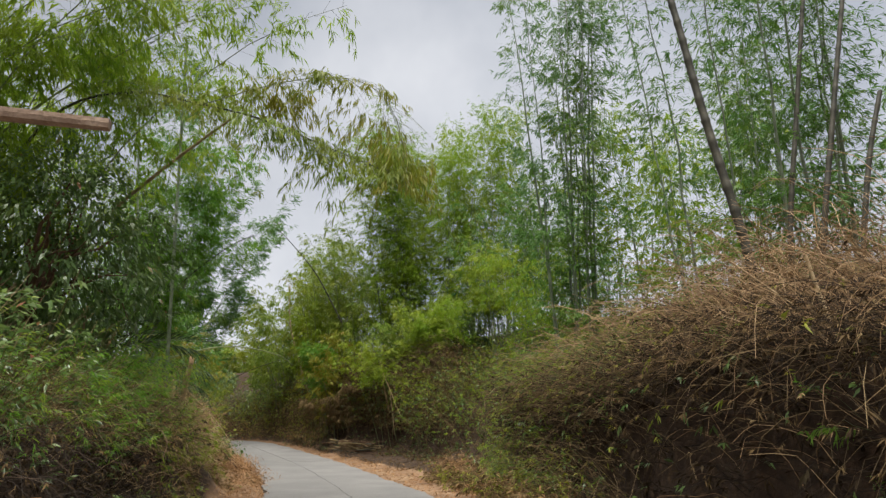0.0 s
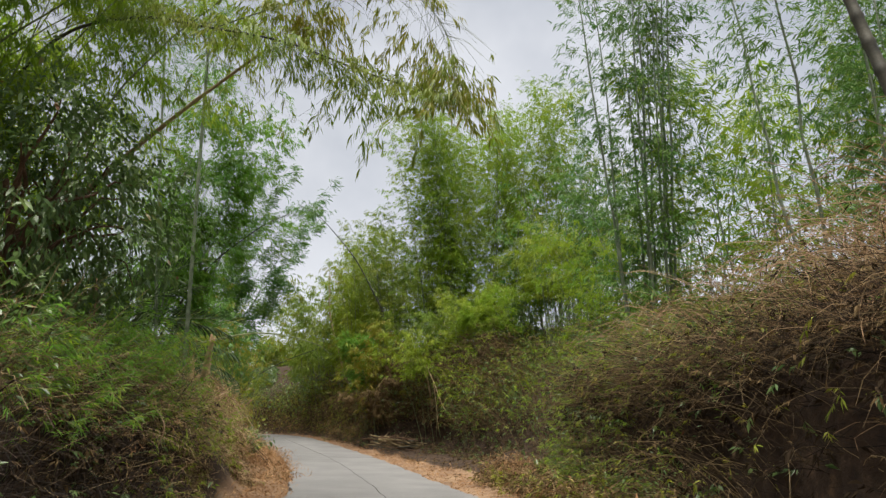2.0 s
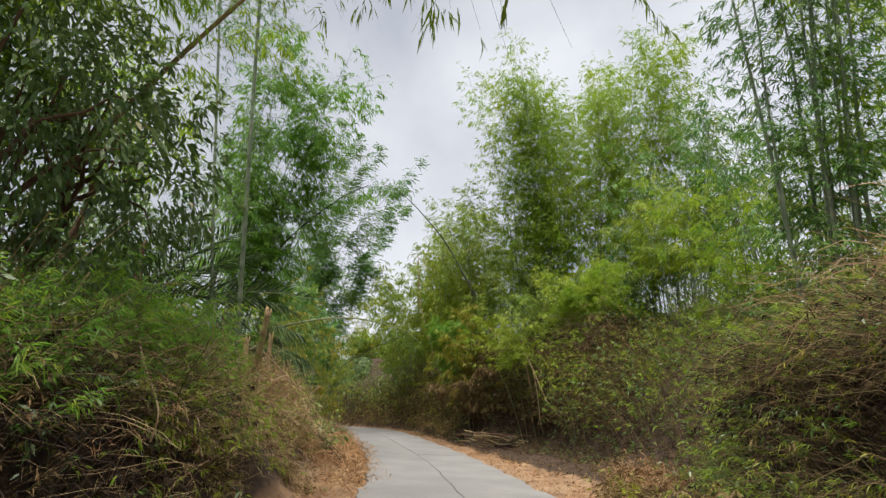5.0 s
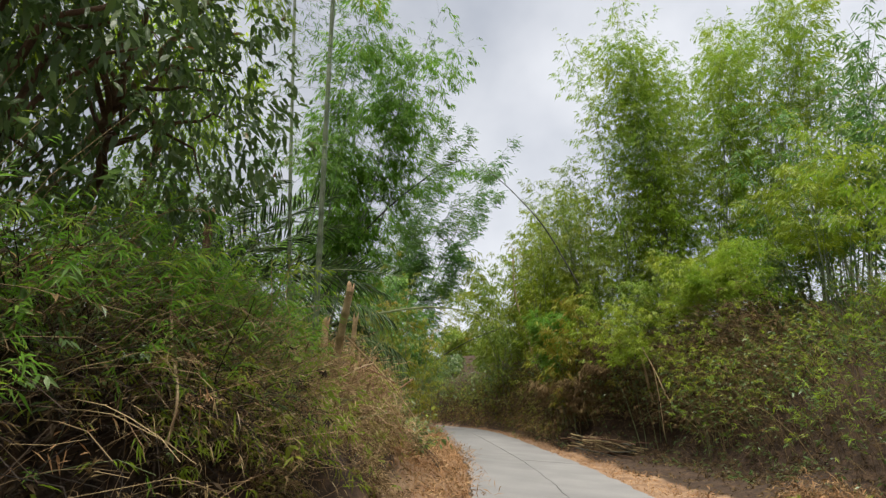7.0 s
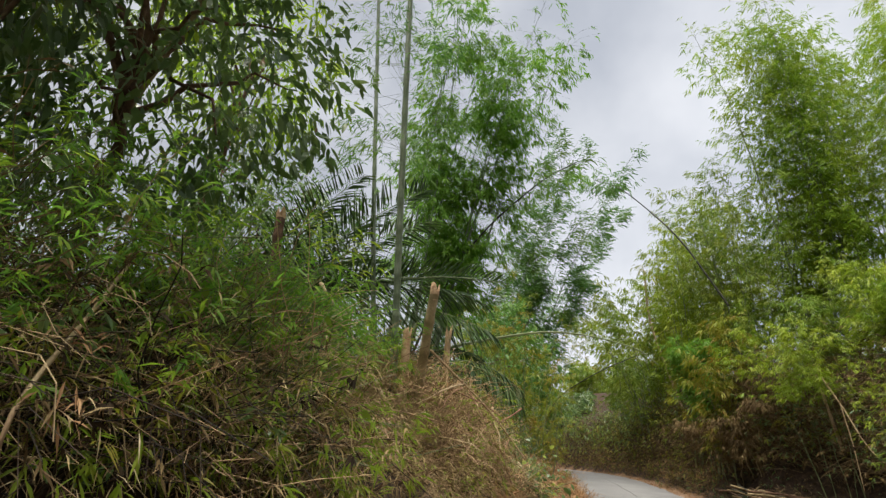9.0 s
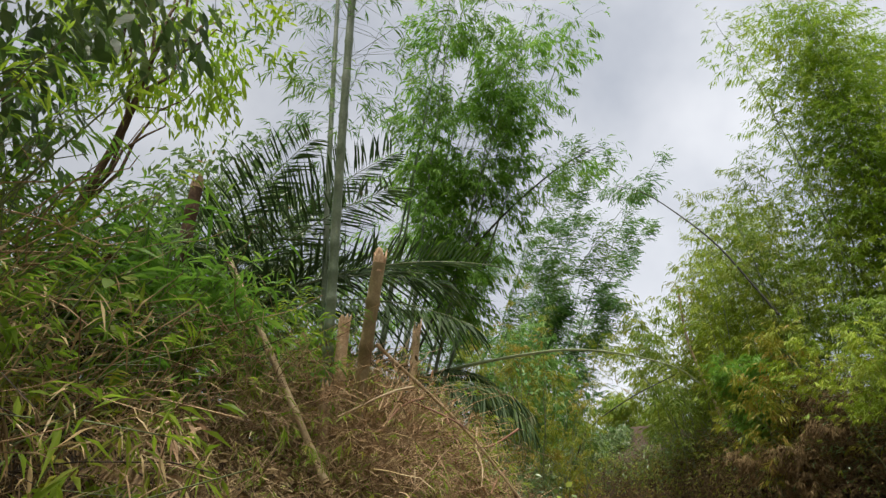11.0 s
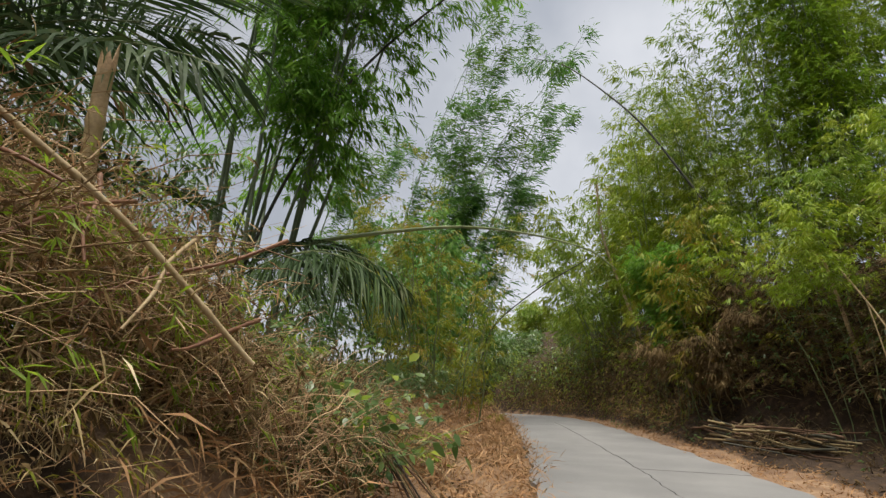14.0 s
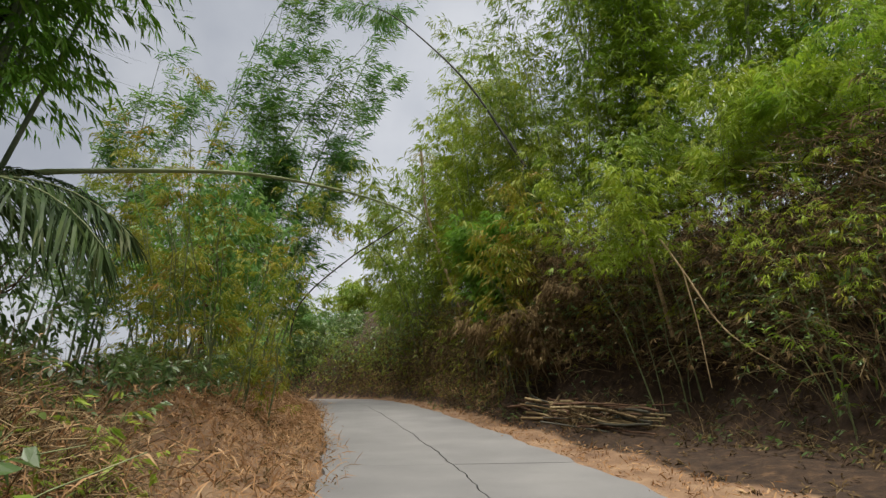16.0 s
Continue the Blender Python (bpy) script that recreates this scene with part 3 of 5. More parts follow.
clump((-5.4, 37.8), "green and brown bamboo undergrowth overhanging the bank", 16, (1.3, 0.9), (3.5, 6.0), LEAF_RUST, CULM_GREEN, 0.2, lean=(0.1, 0.4), bend=(0.4, 1.3), toward=-2.1, toward_mix=0.3, branches=800, reach=(1.1, 0.7), per=4, leaf=(0.24, 0.04), r0=0.02, hang=0.6)
clump((-7.2, 42.5), "yellow-green bamboo clump leaning over the road", 26, (2.0, 2.2), (9.0, 12.4), LEAF_YELLOW, CULM_GREEN, 0.32, lean=(0.0, 0.16), bend=(0.1, 0.6), toward=2.9, toward_mix=0.4, branches=3000, reach=(1.7, 0.8), per=5, leaf=(0.26, 0.042), clusters=4, gap=-0.75)
clump((-4.4, 39.4), "olive-green bamboo clump filling the bank below the tall one", 22, (2.2, 1.2), (8.5, 12.5), LEAF_GREEN, CULM_GREEN, 0.15, lean=(0.0, 0.2), bend=(0.1, 0.5), branches=2600, reach=(1.6, 0.9), per=5, leaf=(0.22, 0.035), clusters=4, gap=-1.6)
clump((-10.9, 48.5), "yellow-green bamboo clump beside the road bend", 20, (1.8, 2.2), (8, 11.5), LEAF_GREEN, CULM_GREEN, 0.25, lean=(0.05, 0.3), bend=(0.2, 0.9), toward=2.9, toward_mix=0.4, branches=1600, reach=(1.6, 0.8), per=4, leaf=(0.34, 0.065), clusters=4)
clump((-9.5, 46.0), "airy bamboo with pale leaf tips beside the bend", 9, (1.0, 1.2), (9, 12.5), LEAF_OLIVE, CULM_GREY, 0.25, lean=(0.02, 0.14), bend=(0.1, 0.35), toward=2.8, toward_mix=0.8, branches=800, reach=(1.5, 0.7), per=4, leaf=(0.32, 0.044), clusters=4, gap=-0.75)
clump((-15.0, 57.0), "green bamboo clump on the far roadside bank", 16, (2.0, 2.6), (6, 9), LEAF_GREEN, CULM_GREEN, 0.05, lean=(0.05, 0.3), bend=(0.3, 1.0), branches=1200, reach=(1.6, 0.9), per=4, leaf=(0.38, 0.08), clusters=4)
clump((4.4, 33.5), "cool green bamboo clump on the hillside", 16, (2.4, 1.8), (9, 12), LEAF_BLUE, CULM_GREY, 0.12, branches=1100, reach=(1.8, 0.8), per=4, leaf=(0.28, 0.052), clusters=4)
clump((8.4, 29.0), "cool green bamboo clump high on the hillside", 16, (2.6, 1.8), (8, 11), LEAF_BLUE, CULM_GREY, 0.12, branches=1000, reach=(1.8, 0.8), per=4, leaf=(0.28, 0.052), clusters=4)
clump((3.5, 30.6), "yellow-green bamboo bush with bare grey stems on the slope", 22, (1.6, 1.0), (6.2, 8.0), LEAF_YELLOW, CULM_GREY, 0.5, lean=(0.0, 0.16), bend=(0.1, 0.6), branches=1300, reach=(1.3, 0.9), per=5, leaf=(0.22, 0.036), r0=0.022, clusters=4)
clump((-6.9, 38.6), "bright green leafy bush hanging over the bank", 10, (0.5, 0.4), (4.8, 6.2), LEAF_FRESH, CULM_GREEN, 0.5, lean=(0.0, 0.1), bend=(0.2, 0.7), toward=-2.8, toward_mix=0.9, branches=800, reach=(0.8, 0.7), per=6, leaf=(0.2, 0.042), r0=0.015)
# right bank, near part
clump((4.7, 19.4), "tall grey-green bamboo culms with airy leaves", 10, (1.0, 0.7), (14, 17), LEAF_BLUE, CULM_GREY, 0.06, lean=(0.0, 0.08), bend=(0.0, 0.2), branches=2800, reach=(1.9, 1.2), per=5, leaf=(0.19, 0.032), r0=0.05, nodes=True, clusters=4)
clump((7.8, 13.5), "tall bamboo culms with thin leafy side branches", 12, (2.4, 1.8), (11, 15), LEAF_BLUE, CULM_GREY, 0.05, lean=(0.0, 0.12), bend=(0.0, 0.25), branches=3800, reach=(1.7, 1.2), per=5, leaf=(0.16, 0.028), r0=0.042, nodes=True, clusters=4)
clump((9.5, 20.5), "green bamboo clump behind the tall grey culms", 18, (3.0, 1.6), (7, 12), LEAF_LIGHT, CULM_GREY, 0.05, lean=(0.0, 0.15), bend=(0.05, 0.4), branches=1900, reach=(1.8, 1.0), per=5, leaf=(0.24, 0.045), r0=0.03, clusters=4)
clump((13.0, 15.5), "green bamboo clump on the hill top", 16, (2.6, 2.2), (7, 12), LEAF_BLUE, CULM_GREY, 0.05, lean=(0.0, 0.15), bend=(0.05, 0.4), branches=1600, reach=(1.8, 1.0), per=5, leaf=(0.24, 0.046), r0=0.03, clusters=4)
clump((5.2, 24.5), "light green bamboo bush on the slope", 16, (1.8, 1.2), (4, 7), LEAF_LIGHT, CULM_GREEN, 0.1, lean=(0.0, 0.25), bend=(0.2, 0.8), branches=1100, reach=(1.2, 0.8), per=5, leaf=(0.2, 0.036), r0=0.02, clusters=4)
clump((-0.1, 29.9), "yellow-green bamboo spray nodding over the earth bank", 12, (1.1, 0.8), (3.2, 4.8), LEAF_YELLOW, CULM_GREEN, 0.5, lean=(0.05, 0.3), bend=(0.3, 0.9), toward=-2.4, toward_mix=0.4, branches=420, reach=(0.8, 0.5), per=5, leaf=(0.1, 0.014), r0=0.012, hang=0.6, clusters=4)
# left side
clump((-10.4, 11.8), "leafy green bamboo clump arching out over the road", 18, (1.2, 1.0), (9.5, 13), LEAF_LIGHT, CULM_GREEN, 0.35, lean=(0.03, 0.3), bend=(0.5, 1.3), toward=0.0, toward_mix=0.75, branches=2500, reach=(1.5, 1.2), per=5, leaf=(0.19, 0.03), hang=0.8, r0=0.03, fill=0.8)
clump((-11.2, 9.0), "leafy green bamboo clump beside the road", 14, (1.2, 1.0), (10, 13.5), LEAF_LIGHT, CULM_GREEN, 0.35, lean=(0.05, 0.3), bend=(0.5, 1.1), toward=0.15, toward_mix=0.85, branches=1700, reach=(1.4, 1.1), per=5, leaf=(0.18, 0.03), hang=0.8, r0=0.03, fill=0.85)
clump((-13.6, 24.7), "bright green bamboo clump with a dense leafy plume", 14, (0.9, 0.8), (10.5, 15.5), LEAF_FRESH, CULM_GREY, 0.34, lean=(0.1, 0.26), bend=(0.0, 0.25), toward=0.2, toward_mix=0.9, branches=3300, reach=(1.6, 1.1), per=5, leaf=(0.2, 0.036), hang=0.7, fill=1.0, gap=-0.6)
clump((-12.9, 31.2), "yellowing bamboo clump beside the straw verge", 18, (1.7, 1.5), (4.5, 7.4), LEAF_OLIVE, CULM_GREEN, 0.08, lean=(0.02, 0.2), bend=(0.1, 0.45), branches=750, reach=(0.8, 0.5), per=5, leaf=(0.16, 0.024), r0=0.02)
clump((-12.2, 30.8), "olive bamboo clump with browning leaves by the verge", 12, (1.3, 1.2), (4.0, 6.6), LEAF_RUST, CULM_GREEN, 0.1, lean=(0.02, 0.3), bend=(0.1, 0.6), branches=650, reach=(0.8, 0.5), per=5, leaf=(0.16, 0.024), r0=0.02)
clump((-19.0, 40.0), "feathery wind-blown bamboo plumes", 22, (3.0, 2.4), (8, 19), LEAF_BLUE, CULM_GREY, 0.15, lean=(0.08, 0.38), bend=(0.1, 0.5), toward=0.0, toward_mix=0.9, branches=3400, reach=(0.9, 0.5), per=4, leaf=(0.36, 0.05), wind=(0.9, 0, 0.1), hang=0.15, clusters=4)
clump((-22.8, 36.8), "airy wind-blown bamboo plumes beyond the straw verge", 10, (2.6, 1.6), (8, 14), LEAF_BLUE, CULM_GREY, 0.2, lean=(0.02, 0.2), bend=(0.2, 0.55), toward=0.0, toward_mix=0.85, branches=1400, reach=(1.0, 0.6), per=4, leaf=(0.34, 0.048), wind=(0.9, 0, 0.1), hang=0.2, clusters=4)
clump((-24.0, 48.0), "feathery bamboo clump beyond the bend", 12, (2.2, 2.2), (12, 15), LEAF_BLUE, CULM_GREY, 0.2, lean=(0.05, 0.25), bend=(0.2, 0.6), toward=0.0, toward_mix=0.6, branches=1200, reach=(1.6, 0.9), per=4, leaf=(0.36, 0.06), wind=(0.5, 0, 0), clusters=4)
clump((-23.8, 61.0), "dense green bushes where the road bends away", 18, (2.6, 2.0), (1.6, 3.0), LEAF_DARK, CULM_GREEN, 0.05, lean=(0.05, 0.4), bend=(0.3, 1.0), branches=1300, reach=(1.4, 0.9), per=4, leaf=(0.36, 0.08), clusters=4)
clump((-28.5, 64.5), "green bushes on the outside of the bend", 16, (2.6, 2.0), (1.8, 3.4), LEAF_BLUE, CULM_GREEN, 0.05, lean=(0.05, 0.4), bend=(0.3, 1.0), branches=1000, reach=(1.4, 0.9), per=4, leaf=(0.36, 0.08), clusters=4)
clump((-33, 68.0), "dark green bushes closing the road bend", 18, (4, 3), (3, 5), LEAF_GREEN, CULM_GREEN, 0.05, lean=(0.05, 0.4), bend=(0.3, 1.0), branches=1100, reach=(1.8, 1.0), per=4, leaf=(0.45, 0.1), clusters=4)
clump((-24, 74.0), "dark green bushes beyond the road bend", 18, (4, 3), (2.6, 4.4), LEAF_GREEN, CULM_GREEN, 0.05, lean=(0.05, 0.4), bend=(0.3, 1.0), branches=1100, reach=(1.8, 1.0), per=4, leaf=(0.45, 0.1), clusters=4)

# lone culms
single_culm([(5.43, 9.6, 3.0), (5.4, 9.6, 4.5), (5.15, 9.9, 7.4), (4.9, 10.1, 10.4), (4.5, 10.3, 13)], 0.095, 0.06, CULM_DARK, "thick dark leaning bamboo culm on the bank")
single_culm([(7.0, 11.0, 3.2), (7.1, 11.0, 5.1), (7.8, 11.0, 8.2), (8.5, 11.0, 11.2)], 0.06, 0.045, CULM_DARK, "dark bamboo culm on the bank")
single_culm([(6.9, 10.0, 3.2), (7.0, 10.0, 4.5), (7.8, 10.0, 7.5), (8.6, 10.0, 10.4)], 0.06, 0.045, CULM_DARK, "dark bamboo culm on the bank")
single_culm([(7.6, 10.0, 3.2), (7.75, 10.0, 4.5), (8.3, 10.0, 6.5), (8.85, 10.0, 8.0)], 0.055, 0.045, CULM_DARK, "dark bamboo culm broken at the top")
single_culm([(-7.7, 17.28, 1.2), (-7.77, 17.19, 2.5), (-7.93, 17.0, 5.3), (-8.25, 16.75, 10.3), (-8.5, 16.6, 14)], 0.062, 0.04, CULM_GREY, "grey-green bamboo culm rising from the brush", leafy=(0.5, 220, (1.5, 1.2), 5, (0.16, 0.022), LEAF_BLUE, 0.5))
single_culm([(-9.0, 18.44, 1.2), (-9.19, 18.4, 2.6), (-9.68, 18.3, 5.8), (-10.4, 18.2, 11), (-10.8, 18.1, 14)], 0.055, 0.03, CULM_GREY, "slim grey-green bamboo culm rising from the brush", leafy=(0.45, 220, (1.5, 1.2), 5, (0.16, 0.022), LEAF_BLUE, 0.5))
single_culm([(-14.2, 22.4, 1.5), (-12.95, 24.0, 3.55), (-11.37, 28.0, 5.2), (-10.2, 30.5, 5.75), (-8.6, 32.0, 5.52), (-8.0, 33.0, 5.1)], 0.056, 0.016, CULM_ARCH, "green bamboo culm arching over the road", sides=8)
single_culm([(-15.6, 40.2, 3.2), (-13.4, 36.6, 4.1), (-10.9, 34.2, 4.85), (-8.6, 32.3, 5.3)], 0.03, 0.014, CULM_DARK, "thin dark bamboo culm slanting across the road")
single_culm([(-6.0, 36.6, 8.2), (-6.7, 36.6, 9.45), (-7.8, 36.6, 11.3), (-9.15, 36.6, 12.95), (-10.6, 36.6, 14.4), (-11.9, 36.6, 15.1)], 0.05, 0.014, CULM_DARK, "bare dark bamboo culm arching out of the clump", leafy=(0.8, 60, (1.4, 0.8), 5, (0.26, 0.04), LEAF_BLUE, 0.5))
single_culm([(-8.6, 44.4, 2.0), (-10.2, 44.1, 6.5), (-11.1, 43.9, 9.5), (-11.35, 43.8, 12.4)], 0.07, 0.055, CULM_DRY, "pale dead bamboo culm standing in the clump")
single_culm([(-9.8, 11.6, 6.0), (-8.55, 11.5, 8.2), (-7.0, 11.5, 8.75), (-5.5, 11.5, 8.5), (-3.8, 11.2, 7.9), (-2.35, 11.0, 7.15), (-0.9, 10.7, 6.4)], 0.035, 0.01, CULM_DARK, "dark bamboo culm arching over the road with hanging leaves", leafy=(0.2, 260, (1.6, 1.2), 5, (0.17, 0.024), LEAF_GREEN, 0.9))
single_culm([(-5.2, 11.3, 8.35), (-3.6, 11.1, 8.75), (-2.3, 10.9, 8.8), (-1.4, 10.7, 8.4), (-0.85, 10.6, 7.5), (-0.7, 10.6, 6.4)], 0.013, 0.005, CULM_GREEN, "slim bamboo tip with leaves hanging over the road", leafy=(0.1, 400, (1.1, 0.8), 6, (0.18, 0.026), LEAF_OLIVE, 1.0))

# thickets on the banks
brush("dry_vine_thicket", "brown dry vines and twigs draped over the steep bank", "thicket", bank(2300, 2.5, 17.5, 1.1, 4.8), (0.6, 1.6), None, (0.2, 1.0), (1.2, 2.4), 2300, TWIG, 0.0042,
      [(9000, (0.07, 0.012), LEAF_DRY, "dry_foliage", DRY, 0.25), (2500, (0.08, 0.014), LEAF_OLIVE, "green_foliage", GREENS, 0.3)], k=7, jitter=0.05)
brush("arching_vines", "long tawny vines arching over the brown bank", "vine", bank(700, 3, 16, 0.95, 3.0), (1.2, 2.6), math.pi, (0.1, 0.9), (1.3, 2.5), 700, TWIG_PALE, 0.0058,
      [(700, (0.08, 0.012), LEAF_DRY, "dry_foliage", DRY, 0.3)], lift=0.15, k=8, jitter=0.05)
# near-black twigs and leaves stand in for the shade on the bank face
brush("shade_coloured_tangle", "dark tangle of old twigs and dead leaves on the bank face", "thicket", bank(3200, 0.0, 18.5, 0.25, 1.0), (0.4, 1.1), math.pi, (0.9, 1.6), (0.2, 1.5), 2600, TWIG_DARK_SHADE, 0.006,
      [(17000, (0.13, 0.034), LEAF_DEAD_SHADE, "dead_foliage", "dead leaves with shade in their colour", 0.1), (2500, (0.12, 0.04), LEAF_DARK, "dark_foliage", "dark leaves", 0.3)], jitter=0.13)
brush("hanging_twigs", "thin pale twigs trailing down the shaded bank", "twig", bank(160, 1.0, 18, 0.8, 1.2), (0.9, 2.1), math.pi, (1.0, 1.6), (0.9, 1.6), 160, TWIG, 0.004,
      [(500, (0.1, 0.02), LEAF_DRY, "dry_foliage", DRY, 0.4)], jitter=0.12)
brush("bamboo_sprig", "fresh green sprigs growing out of the dry vines", "sprig", np.concatenate([spot(9, 4.6, 8.8, 0.15, 0.3), spot(6, 4.5, 6.2, 0.12, 0.3), spot(7, 3.6, 12.2, 0.2, 0.4)]), (0.4, 0.8), math.pi, (0.6, 1.3), (0.6, 1.4), 22, CULM_GREEN, 0.004,
      [(450, (0.12, 0.022), LEAF_FRESH, "fresh_foliage", "fresh green leaves", 0.2)], lift=0.12)
# stems and some leaves coloured dark for the shade under the mat
brush("vine_overhang", "thick mat of dry vines jutting out over the shaded bank", "vine", bank(1500, 0.5, 18.5, 0.95, 1.7), (0.8, 1.8), math.pi, (0.8, 1.35), (0.1, 0.9), 1500, TWIG_DARK_SHADE, 0.005,
      [(6000, (0.08, 0.014), LEAF_DRY, "dry_foliage", DRY, 0.1), (800, (0.09, 0.018), LEAF_OLIVE, "green_foliage", GREENS, 0.2), (9000, (0.11, 0.022), LEAF_DEAD_SHADE, "dead_foliage", "dead leaves with shade in their colour", 0.0)], k=6, jitter=0.06)
brush("hanging_vines", "curtain of dry vines drooping off the top of the bank", "vine", bank(600, 1.0, 19.3, 0.8, 1.3), (0.8, 2.0), math.pi, (0.6, 1.3), (0.8, 1.7), 600, TWIG, 0.0045,
      [(4000, (0.08, 0.014), LEAF_DRY, "dry_foliage", DRY, 0.05), (700, (0.1, 0.02), LEAF_OLIVE, "green_foliage", GREENS, 0.05)], k=7, jitter=0.05)
brush("hanging_vines", "long tawny vines and grass hanging down the bank", "vine", bank(560, 10.5, 15.5, 0.5, 1.2), (1.1, 2.5), math.pi, (0.5, 1.3), (0.8, 1.8), 560, TWIG, 0.004,
      [(2500, (0.09, 0.012), LEAF_OLIVE, "green_foliage", GREENS, 0.1), (4000, (0.13, 0.006), LEAF_DRY, "dry_foliage", DRY, 0.1)], jitter=0.1)
brush("dry_vine_mound", "heap of arching tawny vines on the bank top", "vine", spot(650, 5.0, 8.6, 1.0, 3.0), (0.8, 2.0), None, (0.3, 1.3), (1.0, 2.4), 650, TWIG_PALE, 0.005,
      [(3500, (0.1, 0.02), LEAF_DRY, "dry_foliage", DRY, 0.2)], lift=0.3, k=8, jitter=0.05)
brush("pale_sticks", "pale dead sticks tangled over the bank", "stick", bank(60, 3.5, 15, 1.1, 2.8), (0.8, 2.2), None, (0.5, 1.4), (0.3, 1.4), 60, CULM_DRY, 0.007,
      [(200, (0.12, 0.02), LEAF_DRY, "dry_foliage", DRY, 0.3)], lift=0.4, jitter=0.08)
brush("dry_shrub", "dry shrubs and grass at the foot of the bank", "shrub", strip(500, 11, 19.5, 1.1, 1.9, 1), (0.3, 0.8), math.pi, (0.0, 0.9), (0.3, 1.6), 500, TWIG, 0.004,
      [(4000, (0.15, 0.032), LEAF_DRY, "dry_foliage", DRY, 0.1), (3000, (0.11, 0.025), LEAF_OLIVE, "green_foliage", GREENS, 0.1)])
brush("withered_fern", "tan withered fern fronds at the foot of the bank", "fern", strip(150, 11.0, 15.5, 1.15, 2.0, 1), (0.35, 0.8), math.pi, (0.1, 0.9), (0.6, 1.9), 150, TWIG_PALE, 0.004,
      [(2200, (0.14, 0.02), LEAF_DRY, "brown_foliage", "brown fern leaflets", 0.1), (1300, (0.14, 0.02), STRAW, "dry_foliage", DRY, 0.1)], k=6, jitter=0.03)
brush("dry_fern_heap", "orange-brown heap of withered fern and leaves at the bank end", "brush heap", spot(320, 1.0, 20.7, 1.0, 1.1), (0.25, 0.65), math.pi, (0.0, 1.2), (0.4, 1.8), 320, TWIG_PALE, 0.004,
      [(4200, (0.12, 0.018), STRAW, "dry_foliage", DRY, 0.0), (1500, (0.13, 0.026), LEAF_DRY, "dead_foliage", "brown leaves", 0.0)], jitter=0.06)
brush("green_thicket", "light green bamboo sprays hanging over the bank end", "thicket", bank(520, 13.2, 20.5, 0.4, 1.6), (0.8, 2.0), math.pi, (0.1, 0.9), (0.6, 1.7), 420, CULM_GREEN, 0.004,
      [(6000, (0.12, 0.018), LEAF_LIGHT, "green_foliage", GREENS, 0.15), (5000, (0.12, 0.02), LEAF_GREEN, "dark_foliage", "darker green leaves", 0.0)])
brush("green_thicket", "green brush at the far end of the bank", "thicket", bank(1600, 11.5, 20.5, 0.2, 2.8), (0.6, 1.5), math.pi, (0.1, 0.8), (0.5, 1.8), 1000, TWIG, 0.005,
      [(13000, (0.11, 0.02), LEAF_GREEN, "green_foliage", GREENS, 0.15), (3000, (0.1, 0.018), LEAF_OLIVE, "olive_foliage", "yellowish leaves", 0.2), (9000, (0.1, 0.04), LEAF_DARK, "dark_foliage", "dark leaves", 0.1)])
brush("green_thicket", "mixed green shrubs behind the earthy recess", "thicket", bank(1500, 20, 31, 0.2, 6.0), (1.2, 3.0), math.pi, (0.0, 0.6), (0.3, 1.5), 900, TWIG, 0.006,
      [(13000, (0.13, 0.026), LEAF_GREEN, "green_foliage", GREENS, 0.1), (8000, (0.14, 0.045), LEAF_DARK, "dark_foliage", "dark broad leaves", 0.1), (4000, (0.14, 0.028), LEAF_LIGHT, "light_foliage", "light green leaves", 0.5), (2000, (0.12, 0.02), LEAF_DRY, "dry_foliage", DRY, 0.0)])
brush("bank_undergrowth", "brown and green undergrowth hanging over the cut bank", "thicket", bank(1900, 29, 50, 1.5, 4.2), (1.2, 2.8), math.pi + 0.4, (0.1, 0.7), (0.5, 1.7), 1500, TWIG, 0.006,
      [(13000, (0.18, 0.034), LEAF_OLIVE, "green_foliage", GREENS, 0.3), (17000, (0.18, 0.03), LEAF_DRY, "dry_foliage", DRY, 0.3), (9000, (0.18, 0.06), LEAF_DARK, "dark_foliage", "dark broad leaves", 0.1)], jitter=0.12)
brush("hanging_vines", "bare vines and roots hanging before the cut bank", "vine", bank(400, 29, 48, 0.9, 2.0), (0.8, 2.0), math.pi + 0.4, (0.9, 1.4), (1.0, 1.7), 400, TWIG, 0.009,
      [(2500, (0.16, 0.03), LEAF_DRY, "dry_foliage", DRY, 0.3)], jitter=0.08)
brush("bank_undergrowth", "olive and dark growth hanging down before the bank", "thicket", bank(900, 30.5, 41, 0.9, 2.4), (0.9, 2.2), math.pi + 0.4, (0.1, 0.9), (0.8, 1.9), 900, TWIG, 0.007,
      [(5000, (0.19, 0.034), LEAF_OLIVE, "green_foliage", GREENS, 0.2), (5000, (0.16, 0.05), LEAF_DARK, "dark_foliage", "dark broad leaves", 0.1), (5000, (0.19, 0.034), LEAF_DEAD_SHADE, "dead_foliage", "dead leaves with shade in their colour", 0.1)], lift=1.2, jitter=0.12)
brush("dead_growth", "curtain of dead leaves and dark creepers over the cut bank", "thicket", bank(1100, 26.5, 37.5, 0.5, 1.8), (0.6, 1.7), math.pi + 0.4, (0.3, 1.2), (0.8, 1.9), 1100, TWIG, 0.005,
      [(10000, (0.1, 0.02), LEAF_DRY, "dry_foliage", DRY, 0.1), (7000, (0.09, 0.032), LEAF_DARK, "dark_foliage", "dark leaves", 0.1), (3000, (0.1, 0.016), LEAF_OLIVE, "green_foliage", GREENS, 0.2)], lift=1.5, k=6, jitter=0.06)
